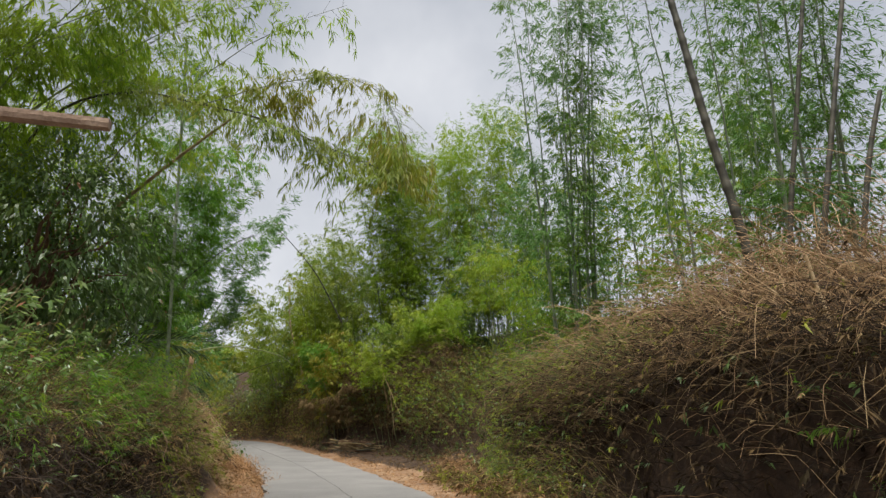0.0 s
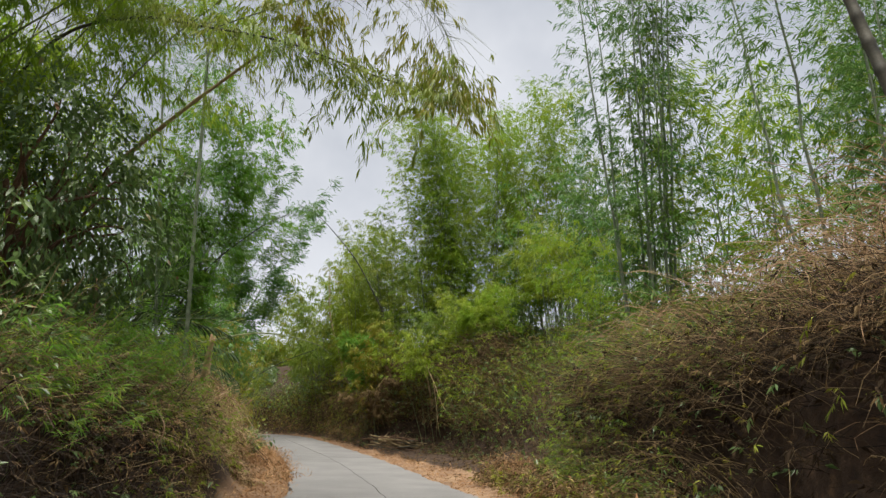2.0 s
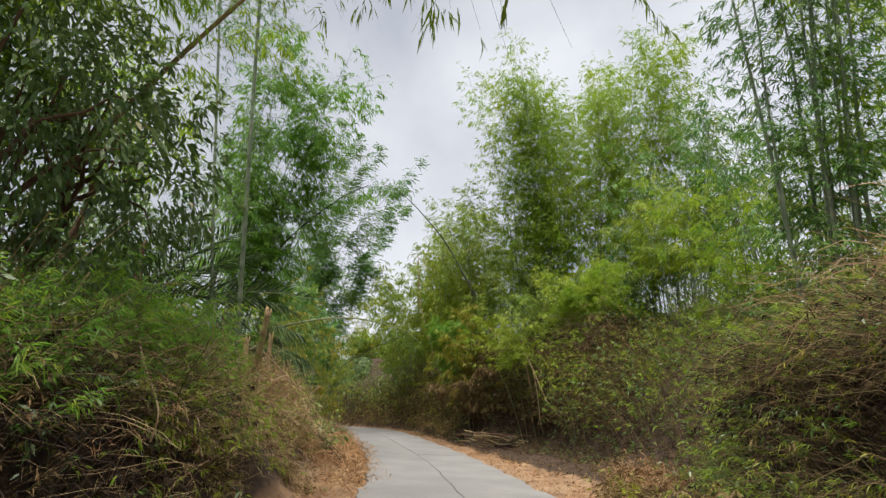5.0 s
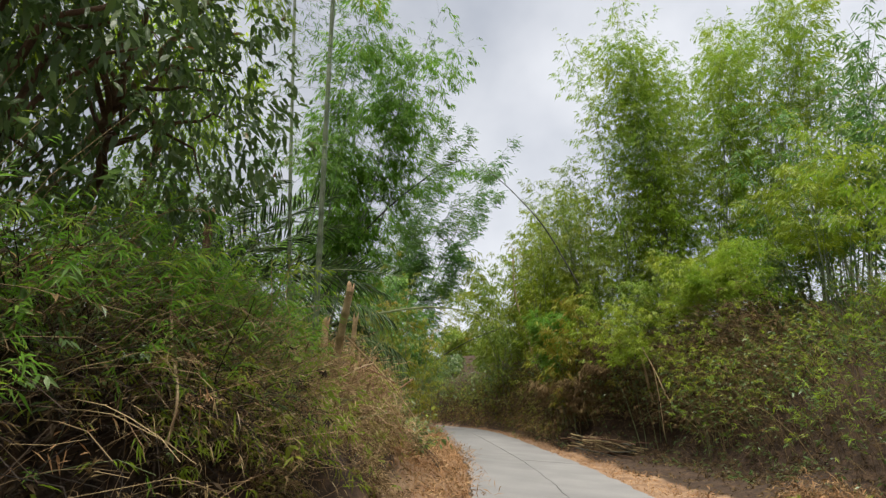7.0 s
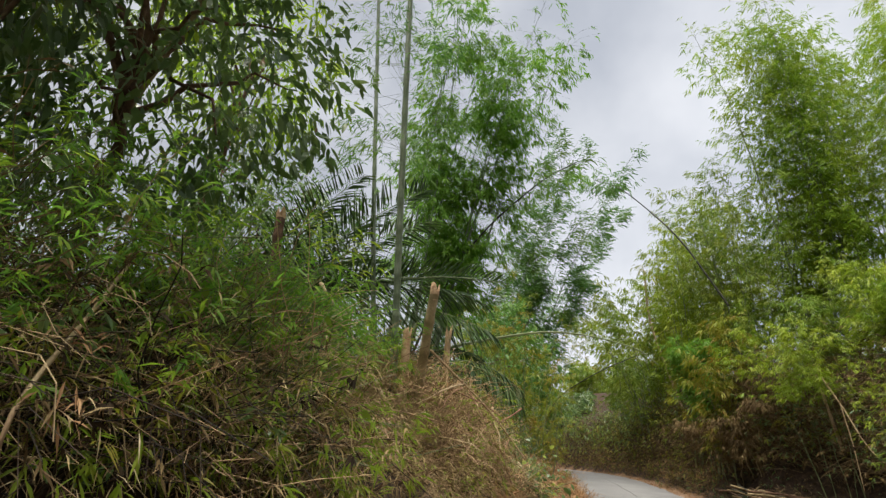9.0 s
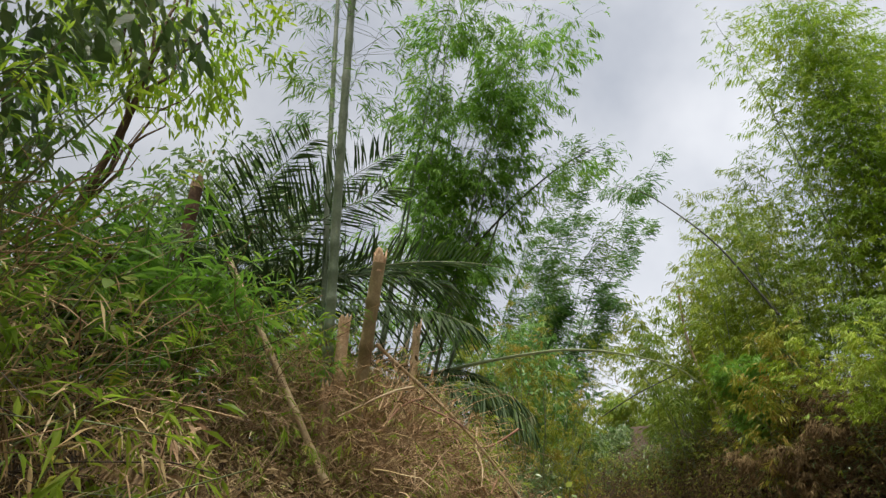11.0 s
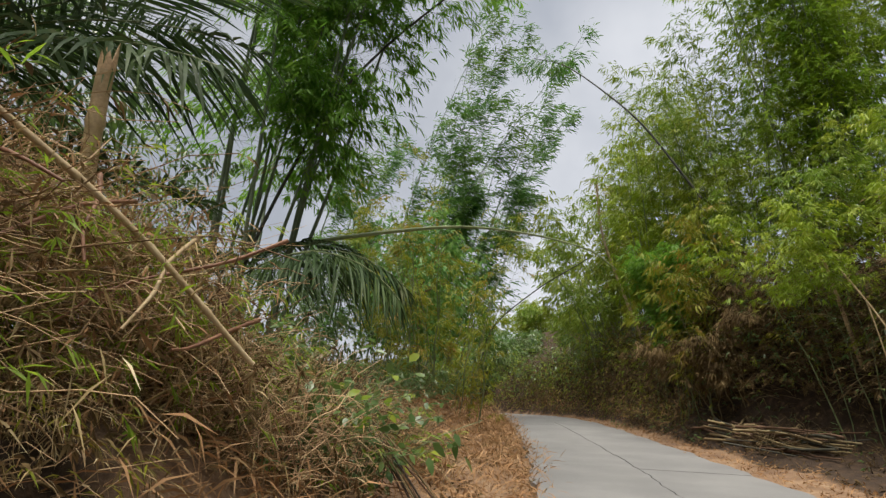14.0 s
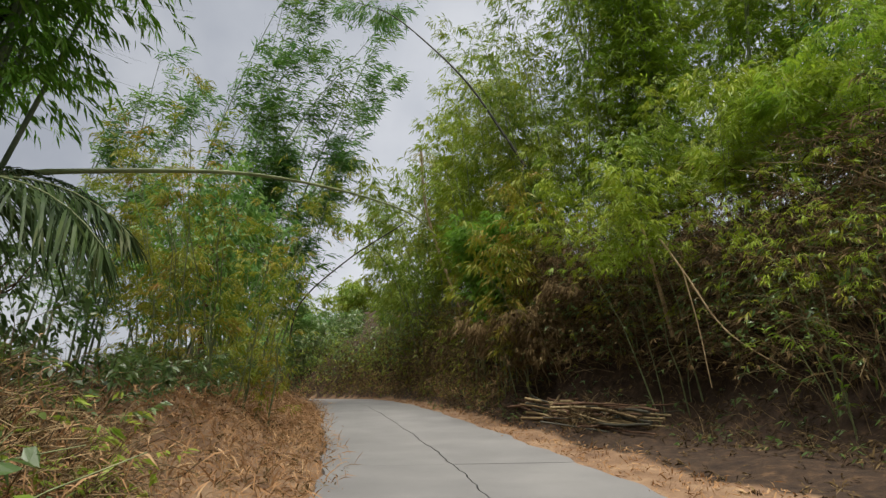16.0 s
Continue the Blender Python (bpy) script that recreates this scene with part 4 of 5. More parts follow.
brush("leaf_litter", "brown dead leaves and twigs strewn over the dark soil", "leaf litter", strip(1500, 18.5, 42, 1.1, 4.2, 1), (0.05, 0.3), None, (1.0, 1.55), (0.0, 0.3), 700, TWIG, 0.004,
      [(7000, (0.09, 0.024), LEAF_DRY, "litter", "dead leaves", 0.0), (4000, (0.1, 0.024), LEAF_DEAD_SHADE, "dark_litter", "dead leaves with shade in their colour", 0.0)], jitter=0.02, hang=0.05)
brush("bank_weeds", "dull brown weeds and roots on the cut earth bank", "weeds", bank(2200, 20.5, 42, -0.9, 1.4), (0.15, 0.55), math.pi, (0.0, 1.2), (0.3, 1.6), 1500, TWIG, 0.0045,
      [(7000, (0.13, 0.02), LEAF_DEAD_SHADE, "dead_foliage", "dead leaves with shade in their colour", 0.0), (4000, (0.12, 0.02), LEAF_DRY, "dry_foliage", DRY, 0.0), (2500, (0.12, 0.035), LEAF_DARK, "dark_foliage", "dark leaves", 0.1)], jitter=0.07)
brush("bank_undergrowth", "brown and olive undergrowth on the far cut bank", "thicket", bank(800, 40, 57, 0.4, 2.6), (0.8, 2.2), math.pi + 0.4, (0.1, 0.8), (0.5, 1.7), 600, TWIG, 0.008,
      [(6000, (0.24, 0.045), LEAF_DRY, "dry_foliage", DRY, 0.1), (4000, (0.24, 0.045), LEAF_DEAD_SHADE, "dead_foliage", "dead leaves with shade in their colour", 0.0), (4500, (0.24, 0.045), LEAF_OLIVE, "green_foliage", GREENS, 0.4)], jitter=0.12)
brush("dead_growth", "brown dead foliage hanging in the bank growth", "thicket", bank(1200, 28.5, 41, 0.8, 2.6), (1.0, 2.2), math.pi + 0.4, (0.2, 0.9), (0.8, 1.9), 1200, TWIG, 0.007,
      [(18000, (0.17, 0.026), LEAF_DRY, "dry_foliage", DRY, 0.2), (5000, (0.19, 0.03), LEAF_DEAD_SHADE, "dead_foliage", "dead leaves with shade in their colour", 0.1)], lift=2.6, jitter=0.12)
brush("dry_grass", "dull dry grass on the foot of the far bank", "grass", strip(1500, 38, 62, 1.3, 2.4, 1), (0.4, 1.0), math.pi, (0.0, 0.7), (0.2, 1.3), 300, TWIG, 0.005,
      [(4000, (0.3, 0.022), LEAF_OLIVE, "green_blades", "dull green blades", 0.0), (6000, (0.3, 0.022), LEAF_DRY, "brown_blades", "brown blades", 0.0), (4000, (0.3, 0.02), STRAW, "straw", "dry blades", 0.0)])
brush("bank_undergrowth", "dull green undergrowth along the far bank", "thicket", strip(900, 48, 72, 2.0, 5.0, 1), (1.5, 3.4), math.pi + 0.5, (0.1, 0.6), (0.5, 1.6), 600, TWIG, 0.008,
      [(9000, (0.24, 0.07), LEAF_DARK, "dark_foliage", "dark leaves", 0.1), (5000, (0.26, 0.055), LEAF_GREEN, "green_foliage", GREENS, 0.2)])
brush("bank_undergrowth", "green undergrowth closing the far bend", "thicket", np.concatenate([strip(500, 42, 85, 0.8, 5.0, -1), strip(300, 62, 95, 0.8, 5.0, 1)]), (1.5, 3.4), None, (0.0, 0.6), (0.4, 1.4), 500, TWIG, 0.008,
      [(7000, (0.27, 0.085), LEAF_DARK, "dark_foliage", "dark leaves", 0.05), (3500, (0.28, 0.06), LEAF_GREEN, "green_foliage", GREENS, 0.2)])
brush("bamboo_brush", "green bamboo sprays and dry twigs over a shaded bank foot", "thicket", strip(1200, 6.5, 12.5, 2.5, 4.3, -1), (0.5, 1.2), 0.0, (0.0, 1.0), (0.3, 1.7), 1200, TWIG, 0.0035,
      [(3500, (0.11, 0.013), LEAF_LIGHT, "green_foliage", "thin bamboo leaves", 0.5), (6000, (0.1, 0.03), LEAF_DARK, "dark_foliage", "dark leaves", 0.1), (4000, (0.08, 0.012), LEAF_DRY, "dry_foliage", DRY, 0.1), (3000, (0.13, 0.016), LEAF_FRESH, "fresh_foliage", "fresh green bamboo leaves", 0.55)], k=6, jitter=0.06)
brush("bamboo_brush", "tangled pale dry bamboo brush with green sprays", "thicket", clear_of_cane(strip(1900, 12.6, 18.3, 2.25, 3.9, -1)), (0.4, 1.1), 0.0, (0.0, 1.3), (0.2, 2.0), 2000, TWIG_PALE, 0.0032,
      [(6000, (0.09, 0.009), LEAF_OLIVE, "green_foliage", "thin yellowish bamboo leaves", 0.3), (8000, (0.1, 0.004), HAY, "dry_foliage", DRY, 0.1), (5500, (0.1, 0.011), LEAF_LIGHT, "fresh_foliage", "light green bamboo leaves", 0.6)], k=6, jitter=0.06)
brush("crossing_twigs", "brown dry twigs crossing in a dense tangle over the bank", "twig", clear_of_cane(strip(1400, 13.0, 18.2, 1.9, 3.3, -1)), (0.4, 1.15), None, (0.5, 1.6), (-0.3, 0.9), 1100, TWIG_PALE, 0.0042,
      [(2500, (0.08, 0.012), LEAF_DRY, "dry_foliage", DRY, 0.1)], lift=0.95, k=7, jitter=0.05)
brush("crossing_twigs", "thin brown twigs hanging over the shaded bank", "twig", strip(260, 8.0, 13.2, 2.2, 3.3, -1), (0.6, 1.4), 0.0, (0.4, 1.5), (0.2, 1.5), 260, TWIG, 0.004,
      [(1500, (0.08, 0.012), LEAF_DRY, "dry_foliage", DRY, 0.1)], lift=0.7, k=7, jitter=0.05)
# dark colours here stand in for the shade inside the brush
brush("shade_coloured_tangle", "dark old twigs and dead leaves deep in the brush", "thicket", clear_of_cane(strip(700, 9.5, 14.5, 1.9, 3.4, -1)), (0.4, 1.1), None, (0.3, 1.5), (0.0, 1.0), 700, TWIG_DARK_SHADE, 0.005,
      [(7000, (0.1, 0.022), LEAF_DEAD_SHADE, "dead_foliage", "dead leaves with shade in their colour", 0.0)], lift=0.3, k=6, jitter=0.06)
brush("bamboo_brush", "low tangle of dry twigs and straw on the bank slope", "thicket", clear_of_cane(strip(1700, 12.8, 18.2, 1.65, 2.5, -1)), (0.2, 0.5), 0.0, (0.2, 1.5), (0.2, 1.8), 2000, TWIG_PALE, 0.003,
      [(6000, (0.1, 0.004), HAY, "dry_foliage", DRY, 0.0), (4000, (0.08, 0.009), LEAF_OLIVE, "green_foliage", "thin yellowish bamboo leaves", 0.2), (5000, (0.08, 0.014), LEAF_DRY, "litter", "dead leaves", 0.0)], k=5, jitter=0.05)
brush("bamboo_brush", "dry drooping straw and leaves over the low bank edge", "thicket", strip(420, 11.2, 14.6, 1.7, 2.6, -1), (0.4, 1.0), 0.0, (0.1, 1.1), (0.6, 1.8), 420, TWIG_PALE, 0.0035,
      [(4000, (0.12, 0.007), HAY, "dry_foliage", DRY, 0.0), (2200, (0.12, 0.016), LEAF_OLIVE, "green_foliage", "thin yellowish bamboo leaves", 0.1), (1500, (0.12, 0.017), LEAF_LIGHT, "light_foliage", "light green bamboo leaves", 0.4)], jitter=0.1)
brush("low_twigs", "short dry twigs and straw in the hollow of the brush", "twig", spot(1300, -6.8, 16.0, 1.5, 1.0), (0.15, 0.42), 0.0, (0.2, 1.5), (0.2, 1.8), 1300, TWIG_PALE, 0.003,
      [(6000, (0.11, 0.005), HAY, "straw", "pale straw", 0.0), (1000, (0.11, 0.013), LEAF_LIGHT, "green_foliage", "thin bamboo leaves", 0.2), (6000, (0.1, 0.018), LEAF_DRY, "brown_foliage", "brown dead leaves", 0.0)], jitter=0.06)
# strands in the dark twig colour, shade of the bank foot included
brush("hanging_vines", "dry strands hanging over the shaded foot of the bank", "vine", strip(420, 3, 14, 2.2, 2.7, -1), (0.6, 1.5), 0.0, (0.7, 1.4), (1.2, 1.9), 420, TWIG_DARK_SHADE, 0.0045,
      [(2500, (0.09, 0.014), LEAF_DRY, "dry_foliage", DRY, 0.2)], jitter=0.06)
brush("pale_sticks", "pale dead canes tangled in the brush", "stick", strip(12, 8, 14, 2.0, 3.4, -1), (0.5, 1.1), 0.0, (0.4, 1.5), (0.2, 1.2), 12, TWIG_PALE, 0.004,
      [(300, (0.1, 0.014), STRAW, "straw", "pale straw", 0.3)], lift=0.35, jitter=0.04)
# shade at the bank foot painted as dark twigs and leaves
brush("shade_coloured_tangle", "dark tangle of old twigs at the shaded bank foot", "thicket", strip(1100, 2, 13.5, 1.9, 2.6, -1), (0.2, 0.8), 0.0, (0.2, 1.4), (0.3, 1.8), 1100, TWIG_DARK_SHADE, 0.005,
      [(6000, (0.1, 0.025), LEAF_DEAD_SHADE, "dead_foliage", "dead leaves with shade in their colour", 0.0), (2500, (0.1, 0.03), LEAF_DARK, "dark_foliage", "dark leaves", 0.2)], jitter=0.1)
brush("dry_grass", "tan withered grass tuft at the shaded bank foot", "grass", spot(24, -5.2, 10.6, 0.25, 0.6), (0.2, 0.4), 0.0, (0.2, 0.9), (0.5, 1.5), 40, STRAW, 0.004,
      [(130, (0.16, 0.022), STRAW, "straw", "broad dry blades", 0.1)])
brush("dry_grass", "dry grass tufts at the road edge", "grass", spot(60, -3.6, 5.6, 0.35, 1.2), (0.3, 0.6), None, (0.0, 0.5), (0.3, 1.4), 60, STRAW, 0.003,
      [(900, (0.26, 0.02), STRAW, "straw", "dry blades", 0.0)])
brush("green_thicket", "dark leafy bushes below the trees", "thicket", strip(900, 2.5, 11.5, 2.9, 6.0, -1), (0.8, 2.1), 0.0, (0.0, 0.6), (0.2, 1.2), 500, TWIG, 0.006,
      [(13000, (0.13, 0.045), LEAF_DARK, "dark_foliage", "dark leaves", 0.1), (1200, (0.14, 0.024), LEAF_GREEN, "green_foliage", GREENS, 0.4)])
brush("green_thicket", "green leafy bushes behind the dry brush", "thicket", strip(420, 11, 16.2, 3.4, 5.4, -1), (0.5, 1.2), 0.0, (0.0, 0.6), (0.2, 1.2), 400, TWIG, 0.006,
      [(6500, (0.16, 0.03), LEAF_FRESH, "green_foliage", GREENS, 0.3)])
brush("fresh_bamboo_bush", "bright fresh green bamboo shoots behind the brush", "bamboo", spot(130, -8.7, 15.3, 0.7, 0.9), (1.0, 2.0), 0.0, (0.0, 0.5), (0.3, 1.2), 160, CULM_GREEN, 0.008,
      [(6500, (0.24, 0.034), LEAF_FRESH, "fresh_foliage", "long fresh green leaves", 0.4)], hang=0.5)
brush("bamboo_spray", "bright green bamboo sprays nodding over the brush", "bamboo", np.concatenate([spot(170, -7.3, 12.9, 0.9, 1.4), spot(70, -8.9, 16.9, 0.5, 0.7)]), (1.1, 2.1), 0.0, (0.0, 0.6), (0.4, 1.4), 240, CULM_GREEN, 0.005,
      [(6000, (0.15, 0.019), LEAF_FRESH, "fresh_foliage", "fresh green bamboo leaves", 0.4), (5000, (0.14, 0.017), LEAF_LIGHT, "light_foliage", "light green bamboo leaves", 0.4)], hang=0.5)
brush("bamboo_spray", "fresh green bamboo sprays along the top of the brush", "bamboo", clear_of_cane(strip(300, 8.5, 15.5, 2.4, 3.6, -1)), (0.8, 1.6), 0.0, (0.0, 0.7), (0.4, 1.5), 280, CULM_GREEN, 0.004,
      [(5500, (0.13, 0.016), LEAF_FRESH, "fresh_foliage", "fresh green bamboo leaves", 0.45), (3000, (0.12, 0.014), LEAF_LIGHT, "light_foliage", "light green bamboo leaves", 0.35)], k=6, jitter=0.04)
brush("bamboo_spray", "light bamboo sprays drooping from the brush to the road", "bamboo", spot(80, -5.9, 13.6, 0.4, 0.5), (0.7, 1.2), 0.1, (0.0, 0.7), (0.5, 1.6), 80, CULM_GREEN, 0.004,
      [(900, (0.12, 0.016), LEAF_LIGHT, "light_foliage", "light green bamboo leaves", 0.5), (1500, (0.13, 0.011), HAY, "dry_foliage", DRY, 0.2)], hang=0.5)
brush("green_thicket", "green bushes behind the cut stumps", "thicket", spot(150, -9.9, 17.7, 1.1, 1.3), (1.0, 2.2), 0.0, (0.0, 0.6), (0.3, 1.3), 120, TWIG, 0.006,
      [(4500, (0.16, 0.034), LEAF_GREEN, "green_foliage", GREENS, 0.1), (1500, (0.15, 0.05), LEAF_DARK, "dark_foliage", "dark leaves", 0.0)])
brush("dead_leaf_bunch", "papery tan bunch of dead bamboo leaves caught in the brush", "dead leaves", spot(24, -6.0, 14.62, 0.06, 0.07), (0.15, 0.3), 0.0, (0.4, 1.5), (0.4, 1.4), 24, CULM_DRY, 0.005,
      [(110, (0.12, 0.02), PULP, "dead_foliage", "papery dead leaves", 0.2)], lift=0.5)
brush("broadleaf_vine", "green vine with broad leaves in the brush", "vine", clear_of_cane(strip(150, 12.5, 15.5, 2.0, 3.6, -1)), (0.6, 1.5), 0.0, (0.1, 0.9), (0.4, 1.5), 120, CULM_GREEN, 0.005,
      [(420, (0.1, 0.06), LEAF_GREEN, "broad_leaves", "broad pointed leaves", 0.2)])
brush("dry_brush_heap", "high heap of dry cut twigs and straw beside the road", "brush heap", spot(1900, -7.7, 18.4, 0.72, 1.1), (0.3, 0.8), None, (0.4, 1.6), (0.0, 1.4), 2200, TWIG_PALE, 0.0036,
      [(5000, (0.12, 0.007), HAY, "straw", "pale straw", 0.0), (6500, (0.1, 0.012), LEAF_LIGHT, "green_foliage", "thin bamboo leaves", 0.2), (3500, (0.1, 0.016), STRAW, "dry_foliage", DRY, 0.0), (420, (0.075, 0.035), LEAF_DRY, "curled_leaves", "curled brown leaves", 0.1)], lift=1.0, k=6, jitter=0.06)
brush("dry_brush_heap", "tangle of dry twigs packed round the cut stumps", "brush heap", np.concatenate([spot(700, -7.3, 17.25, 0.85, 0.4), spot(250, -8.4, 17.2, 0.5, 0.4)]), (0.35, 0.9), None, (0.4, 1.6), (0.0, 1.4), 950, TWIG_PALE, 0.0036,
      [(3000, (0.14, 0.008), HAY, "straw", "pale straw", 0.0), (1500, (0.1, 0.014), LEAF_LIGHT, "green_foliage", "thin bamboo leaves", 0.2)], lift=0.55, k=6, jitter=0.06)
brush("dry_brush_heap", "sloping heap of tawny dry twigs and straw behind the stumps", "brush heap", spot(1300, -7.75, 19.9, 0.8, 1.1), (0.3, 0.75), None, (0.3, 1.6), (0.0, 1.4), 1300, TWIG_PALE, 0.0036,
      [(3500, (0.12, 0.007), HAY, "straw", "pale straw", 0.0), (2500, (0.1, 0.018), LEAF_DRY, "dry_foliage", DRY, 0.0), (1200, (0.1, 0.012), LEAF_LIGHT, "green_foliage", "thin bamboo leaves", 0.3)], lift=0.6, k=5, jitter=0.06)
brush("pale_canes", "pale straw-coloured canes lying criss-cross on the dry heap", "cane", np.concatenate([spot(80, -7.5, 17.9, 0.7, 1.1), clear_of_cane(strip(40, 13.0, 17.0, 1.7, 3.0, -1))]), (0.35, 1.0), None, (0.7, 1.6), (-0.2, 0.6), 120, HAY, 0.0075,
      [(500, (0.12, 0.012), HAY, "straw", "pale straw", 0.0)], lift=0.55, k=5, jitter=0.03)
brush("broadleaf_vine", "green broad-leaved vine climbing out of the dry heap", "vine", spot(110, -7.75, 20.8, 0.5, 0.6), (0.5, 1.2), 0.0, (0.0, 0.9), (0.4, 1.5), 110, CULM_GREEN, 0.005,
      [(60, (0.12, 0.07), LEAF_GREEN, "broad_leaves", "broad pointed leaves", 0.3), (800, (0.1, 0.062), LEAF_DARK, "dark_leaves", "dark broad leaves", 0.0)])
brush("dry_brush_heap", "grey heap of dry twigs and weeds on the verge", "brush heap", spot(1200, -9.0, 22.6, 1.1, 1.3), (0.3, 0.75), 0.2, (0.0, 1.3), (0.2, 1.8), 1200, TWIG, 0.005,
      [(6000, (0.12, 0.008), STRAW, "straw", "pale straw", 0.0), (1300, (0.12, 0.04), LEAF_GREEN, "green_foliage", GREENS, 0.2)], jitter=0.1)
brush("green_thicket", "low green weeds below the yellowing bamboo", "thicket", strip(700, 20, 40, 2.4, 4.5, -1), (0.4, 1.1), 0.0, (0.0, 0.8), (0.3, 1.4), 700, TWIG, 0.005,
      [(12000, (0.15, 0.05), LEAF_DARK, "dark_foliage", "dark leaves", 0.1)])
brush("straw_verge", "orange-brown dry straw covering the verge", "dry grass", strip(9000, 18.0, 42, -0.05, 2.9, -1), (0.1, 0.45), None, (0.6, 1.5), (0.0, 0.9), 1200, STRAW, 0.003,
      [(26000, (0.28, 0.015), STRAW, "straw", "dry straw blades", 0.0), (12000, (0.1, 0.024), LEAF_DRY, "litter", "dead leaves", 0.0)], jitter=0.03, hang=0.1)
brush("straw_litter", "dead bamboo leaves strewn on the earth verge", "leaf litter", strip(5000, 8, 60, -0.05, 1.4, 1), (0.03, 0.15), None, (1.0, 1.5), (0.0, 0.3), 600, STRAW, 0.003,
      [(15000, (0.13, 0.02), STRAW, "litter", "dead leaves", 0.0)], jitter=0.02, hang=0.05)
brush("straw_litter", "dead leaves and straw along the near verge", "leaf litter", strip(4000, -2, 19, -0.05, 1.1, -1), (0.03, 0.2), None, (0.8, 1.5), (0.0, 0.3), 600, STRAW, 0.003,
      [(14000, (0.14, 0.014), STRAW, "litter", "dead leaves", 0.0)], jitter=0.02, hang=0.05)


brush("broadleaf_vine", "broad fresh leaves and a withered pale one on the brush", "vine", spot(9, -7.1, 15.05, 0.25, 0.2), (0.5, 0.9), 0.0, (0.0, 0.6), (0.4, 1.2), 9, CULM_GREEN, 0.005,
      [(16, (0.17, 0.11), LEAF_FRESH, "broad_leaves", "broad pointed leaves", 0.6), (2, (0.16, 0.08), HAY, "withered_leaves", "pale withered leaf", 0.8)], lift=0.4)


# ---- trees and palms ----


def crown_tree(base, label, centre, radii, n_leaf, leaf, mat, limbs=14, trunk_r=0.12, shape=6, hang=0.5, core=0.35):
    """A broad-leaved tree: tapered trunk, forking limbs, a ragged crown of single leaves in clusters."""
    z = float(land(base[0], base[1])) - 0.1
    top = thing("tree", (base[0], base[1], z), label, "tree")
    c, rad = np.array(centre), np.array(radii)
    b = np.array([base[0], base[1], z])
    u = np.linspace(0, 1, 7)[:, None]
    tr = b + (c - b) * u + np.concatenate([[[0, 0, 0]], rng.normal(size=(6, 3)) * 0.09])
    part("trunk", [tubes(tr[None], trunk_r * np.linspace(1, 0.35, 7)[None], 9)], BARK, top, smooth=True)
    d = unit(rng.normal(size=(limbs, 3)) + np.array([0, 0, 0.3]))
    start, _ = along(np.repeat(tr[None], limbs, 0), 0.45 + 0.5 * rng.random((limbs, 1)))
    end = c + d * rad * (0.7 + 0.25 * rng.random((limbs, 1)))
    k = np.linspace(0, 1, 6)[None, :, None]
    lp = start + (end[:, None] - start) * k
    lp[..., 2] += np.sin(np.pi * k[..., 0]) * 0.3
    lp[:, 1:] += rng.normal(size=(limbs, 5, 3)) * 0.07
    for i in range(limbs):
        part("limb", [tubes(lp[i : i + 1], trunk_r * 0.38 * np.linspace(1, 0.2, 6)[None], 6)], BARK, top, smooth=True)
    m = n_leaf // 9
    dc = unit(rng.normal(size=(m, 3)))
    lump = 1 + 0.18 * np.sin(3.1 * dc[:, :1] * 2 + 5 * dc[:, 1:2]) + 0.12 * np.sin(9 * dc[:, 2:] + 4 * dc[:, :1])
    cc = c + dc * rad * lump * (core + (1 - core) * rng.random((m, 1)) ** 0.5)
    out = np.repeat(dc, 9, 0)
    lb = np.repeat(cc, 9, 0) + rng.normal(size=(m * 9, 3)) * leaf[0] * 0.6
    ld = out * 0.5 + rng.normal(size=(m * 9, 3)) * 0.5
    ld[:, 2] -= hang
    ll = leaf[0] * (0.6 + 0.7 * rng.random(m * 9))
    part("foliage", [leaves(lb, ld, ll, ll * leaf[1] / leaf[0], shape=shape)], mat, top, kind="stuff")
    return top


crown_tree((-9.6, 13.2), "dark glossy broad-leaved tree behind the brush", (-8.7, 13.1, 5.1), (2.3, 1.8, 2.4), 5600, (0.165, 0.062), LEAF_DARK, hang=0.5, core=0.55)
crown_tree((-8.35, 12.0), "dark broad-leaved small tree at the roadside", (-7.9, 10.8, 5.0), (2.0, 1.8, 2.2), 5600, (0.14, 0.052), LEAF_DARK, limbs=11, trunk_r=0.13, hang=0.6)
crown_tree((-11.6, 15.6), "light green tree with airy leaves above the brush", (-11.0, 15.9, 7.6), (1.7, 1.5, 1.7), 2600, (0.17, 0.05), LEAF_LIGHT, limbs=12, trunk_r=0.08, core=0.5)
crown_tree((-15.0, 19.5), "dense green tree behind the palm", (-14.6, 19.8, 5.8), (2.4, 2.2, 2.4), 6500, (0.2, 0.08), LEAF_DARK, limbs=10, shape=4)
crown_tree((-16.0, 23.6), "dull green tree between the palms", (-15.8, 23.6, 4.6), (2.3, 2.0, 2.4), 3200, (0.2, 0.07), LEAF_DARK, limbs=9, trunk_r=0.09, shape=4)
crown_tree((-15.5, 34.5), "dull green tree behind the yellowing bamboo", (-15.5, 34.5, 5.5), (2.4, 2.4, 2.6), 4500, (0.26, 0.1), LEAF_BLUE, limbs=10, shape=4)
crown_tree((1.9, 32.2), "dark leafy shrub tree on the slope", (1.8, 32.2, 6.3), (1.2, 1.1, 1.8), 4200, (0.17, 0.075), LEAF_DARK, limbs=9, trunk_r=0.07)
crown_tree((-14.6, 26.8), "dull dark bush behind the drooping palm", (-14.4, 26.8, 2.9), (1.9, 1.6, 1.7), 2400, (0.18, 0.07), LEAF_DARK, limbs=8, trunk_r=0.07)
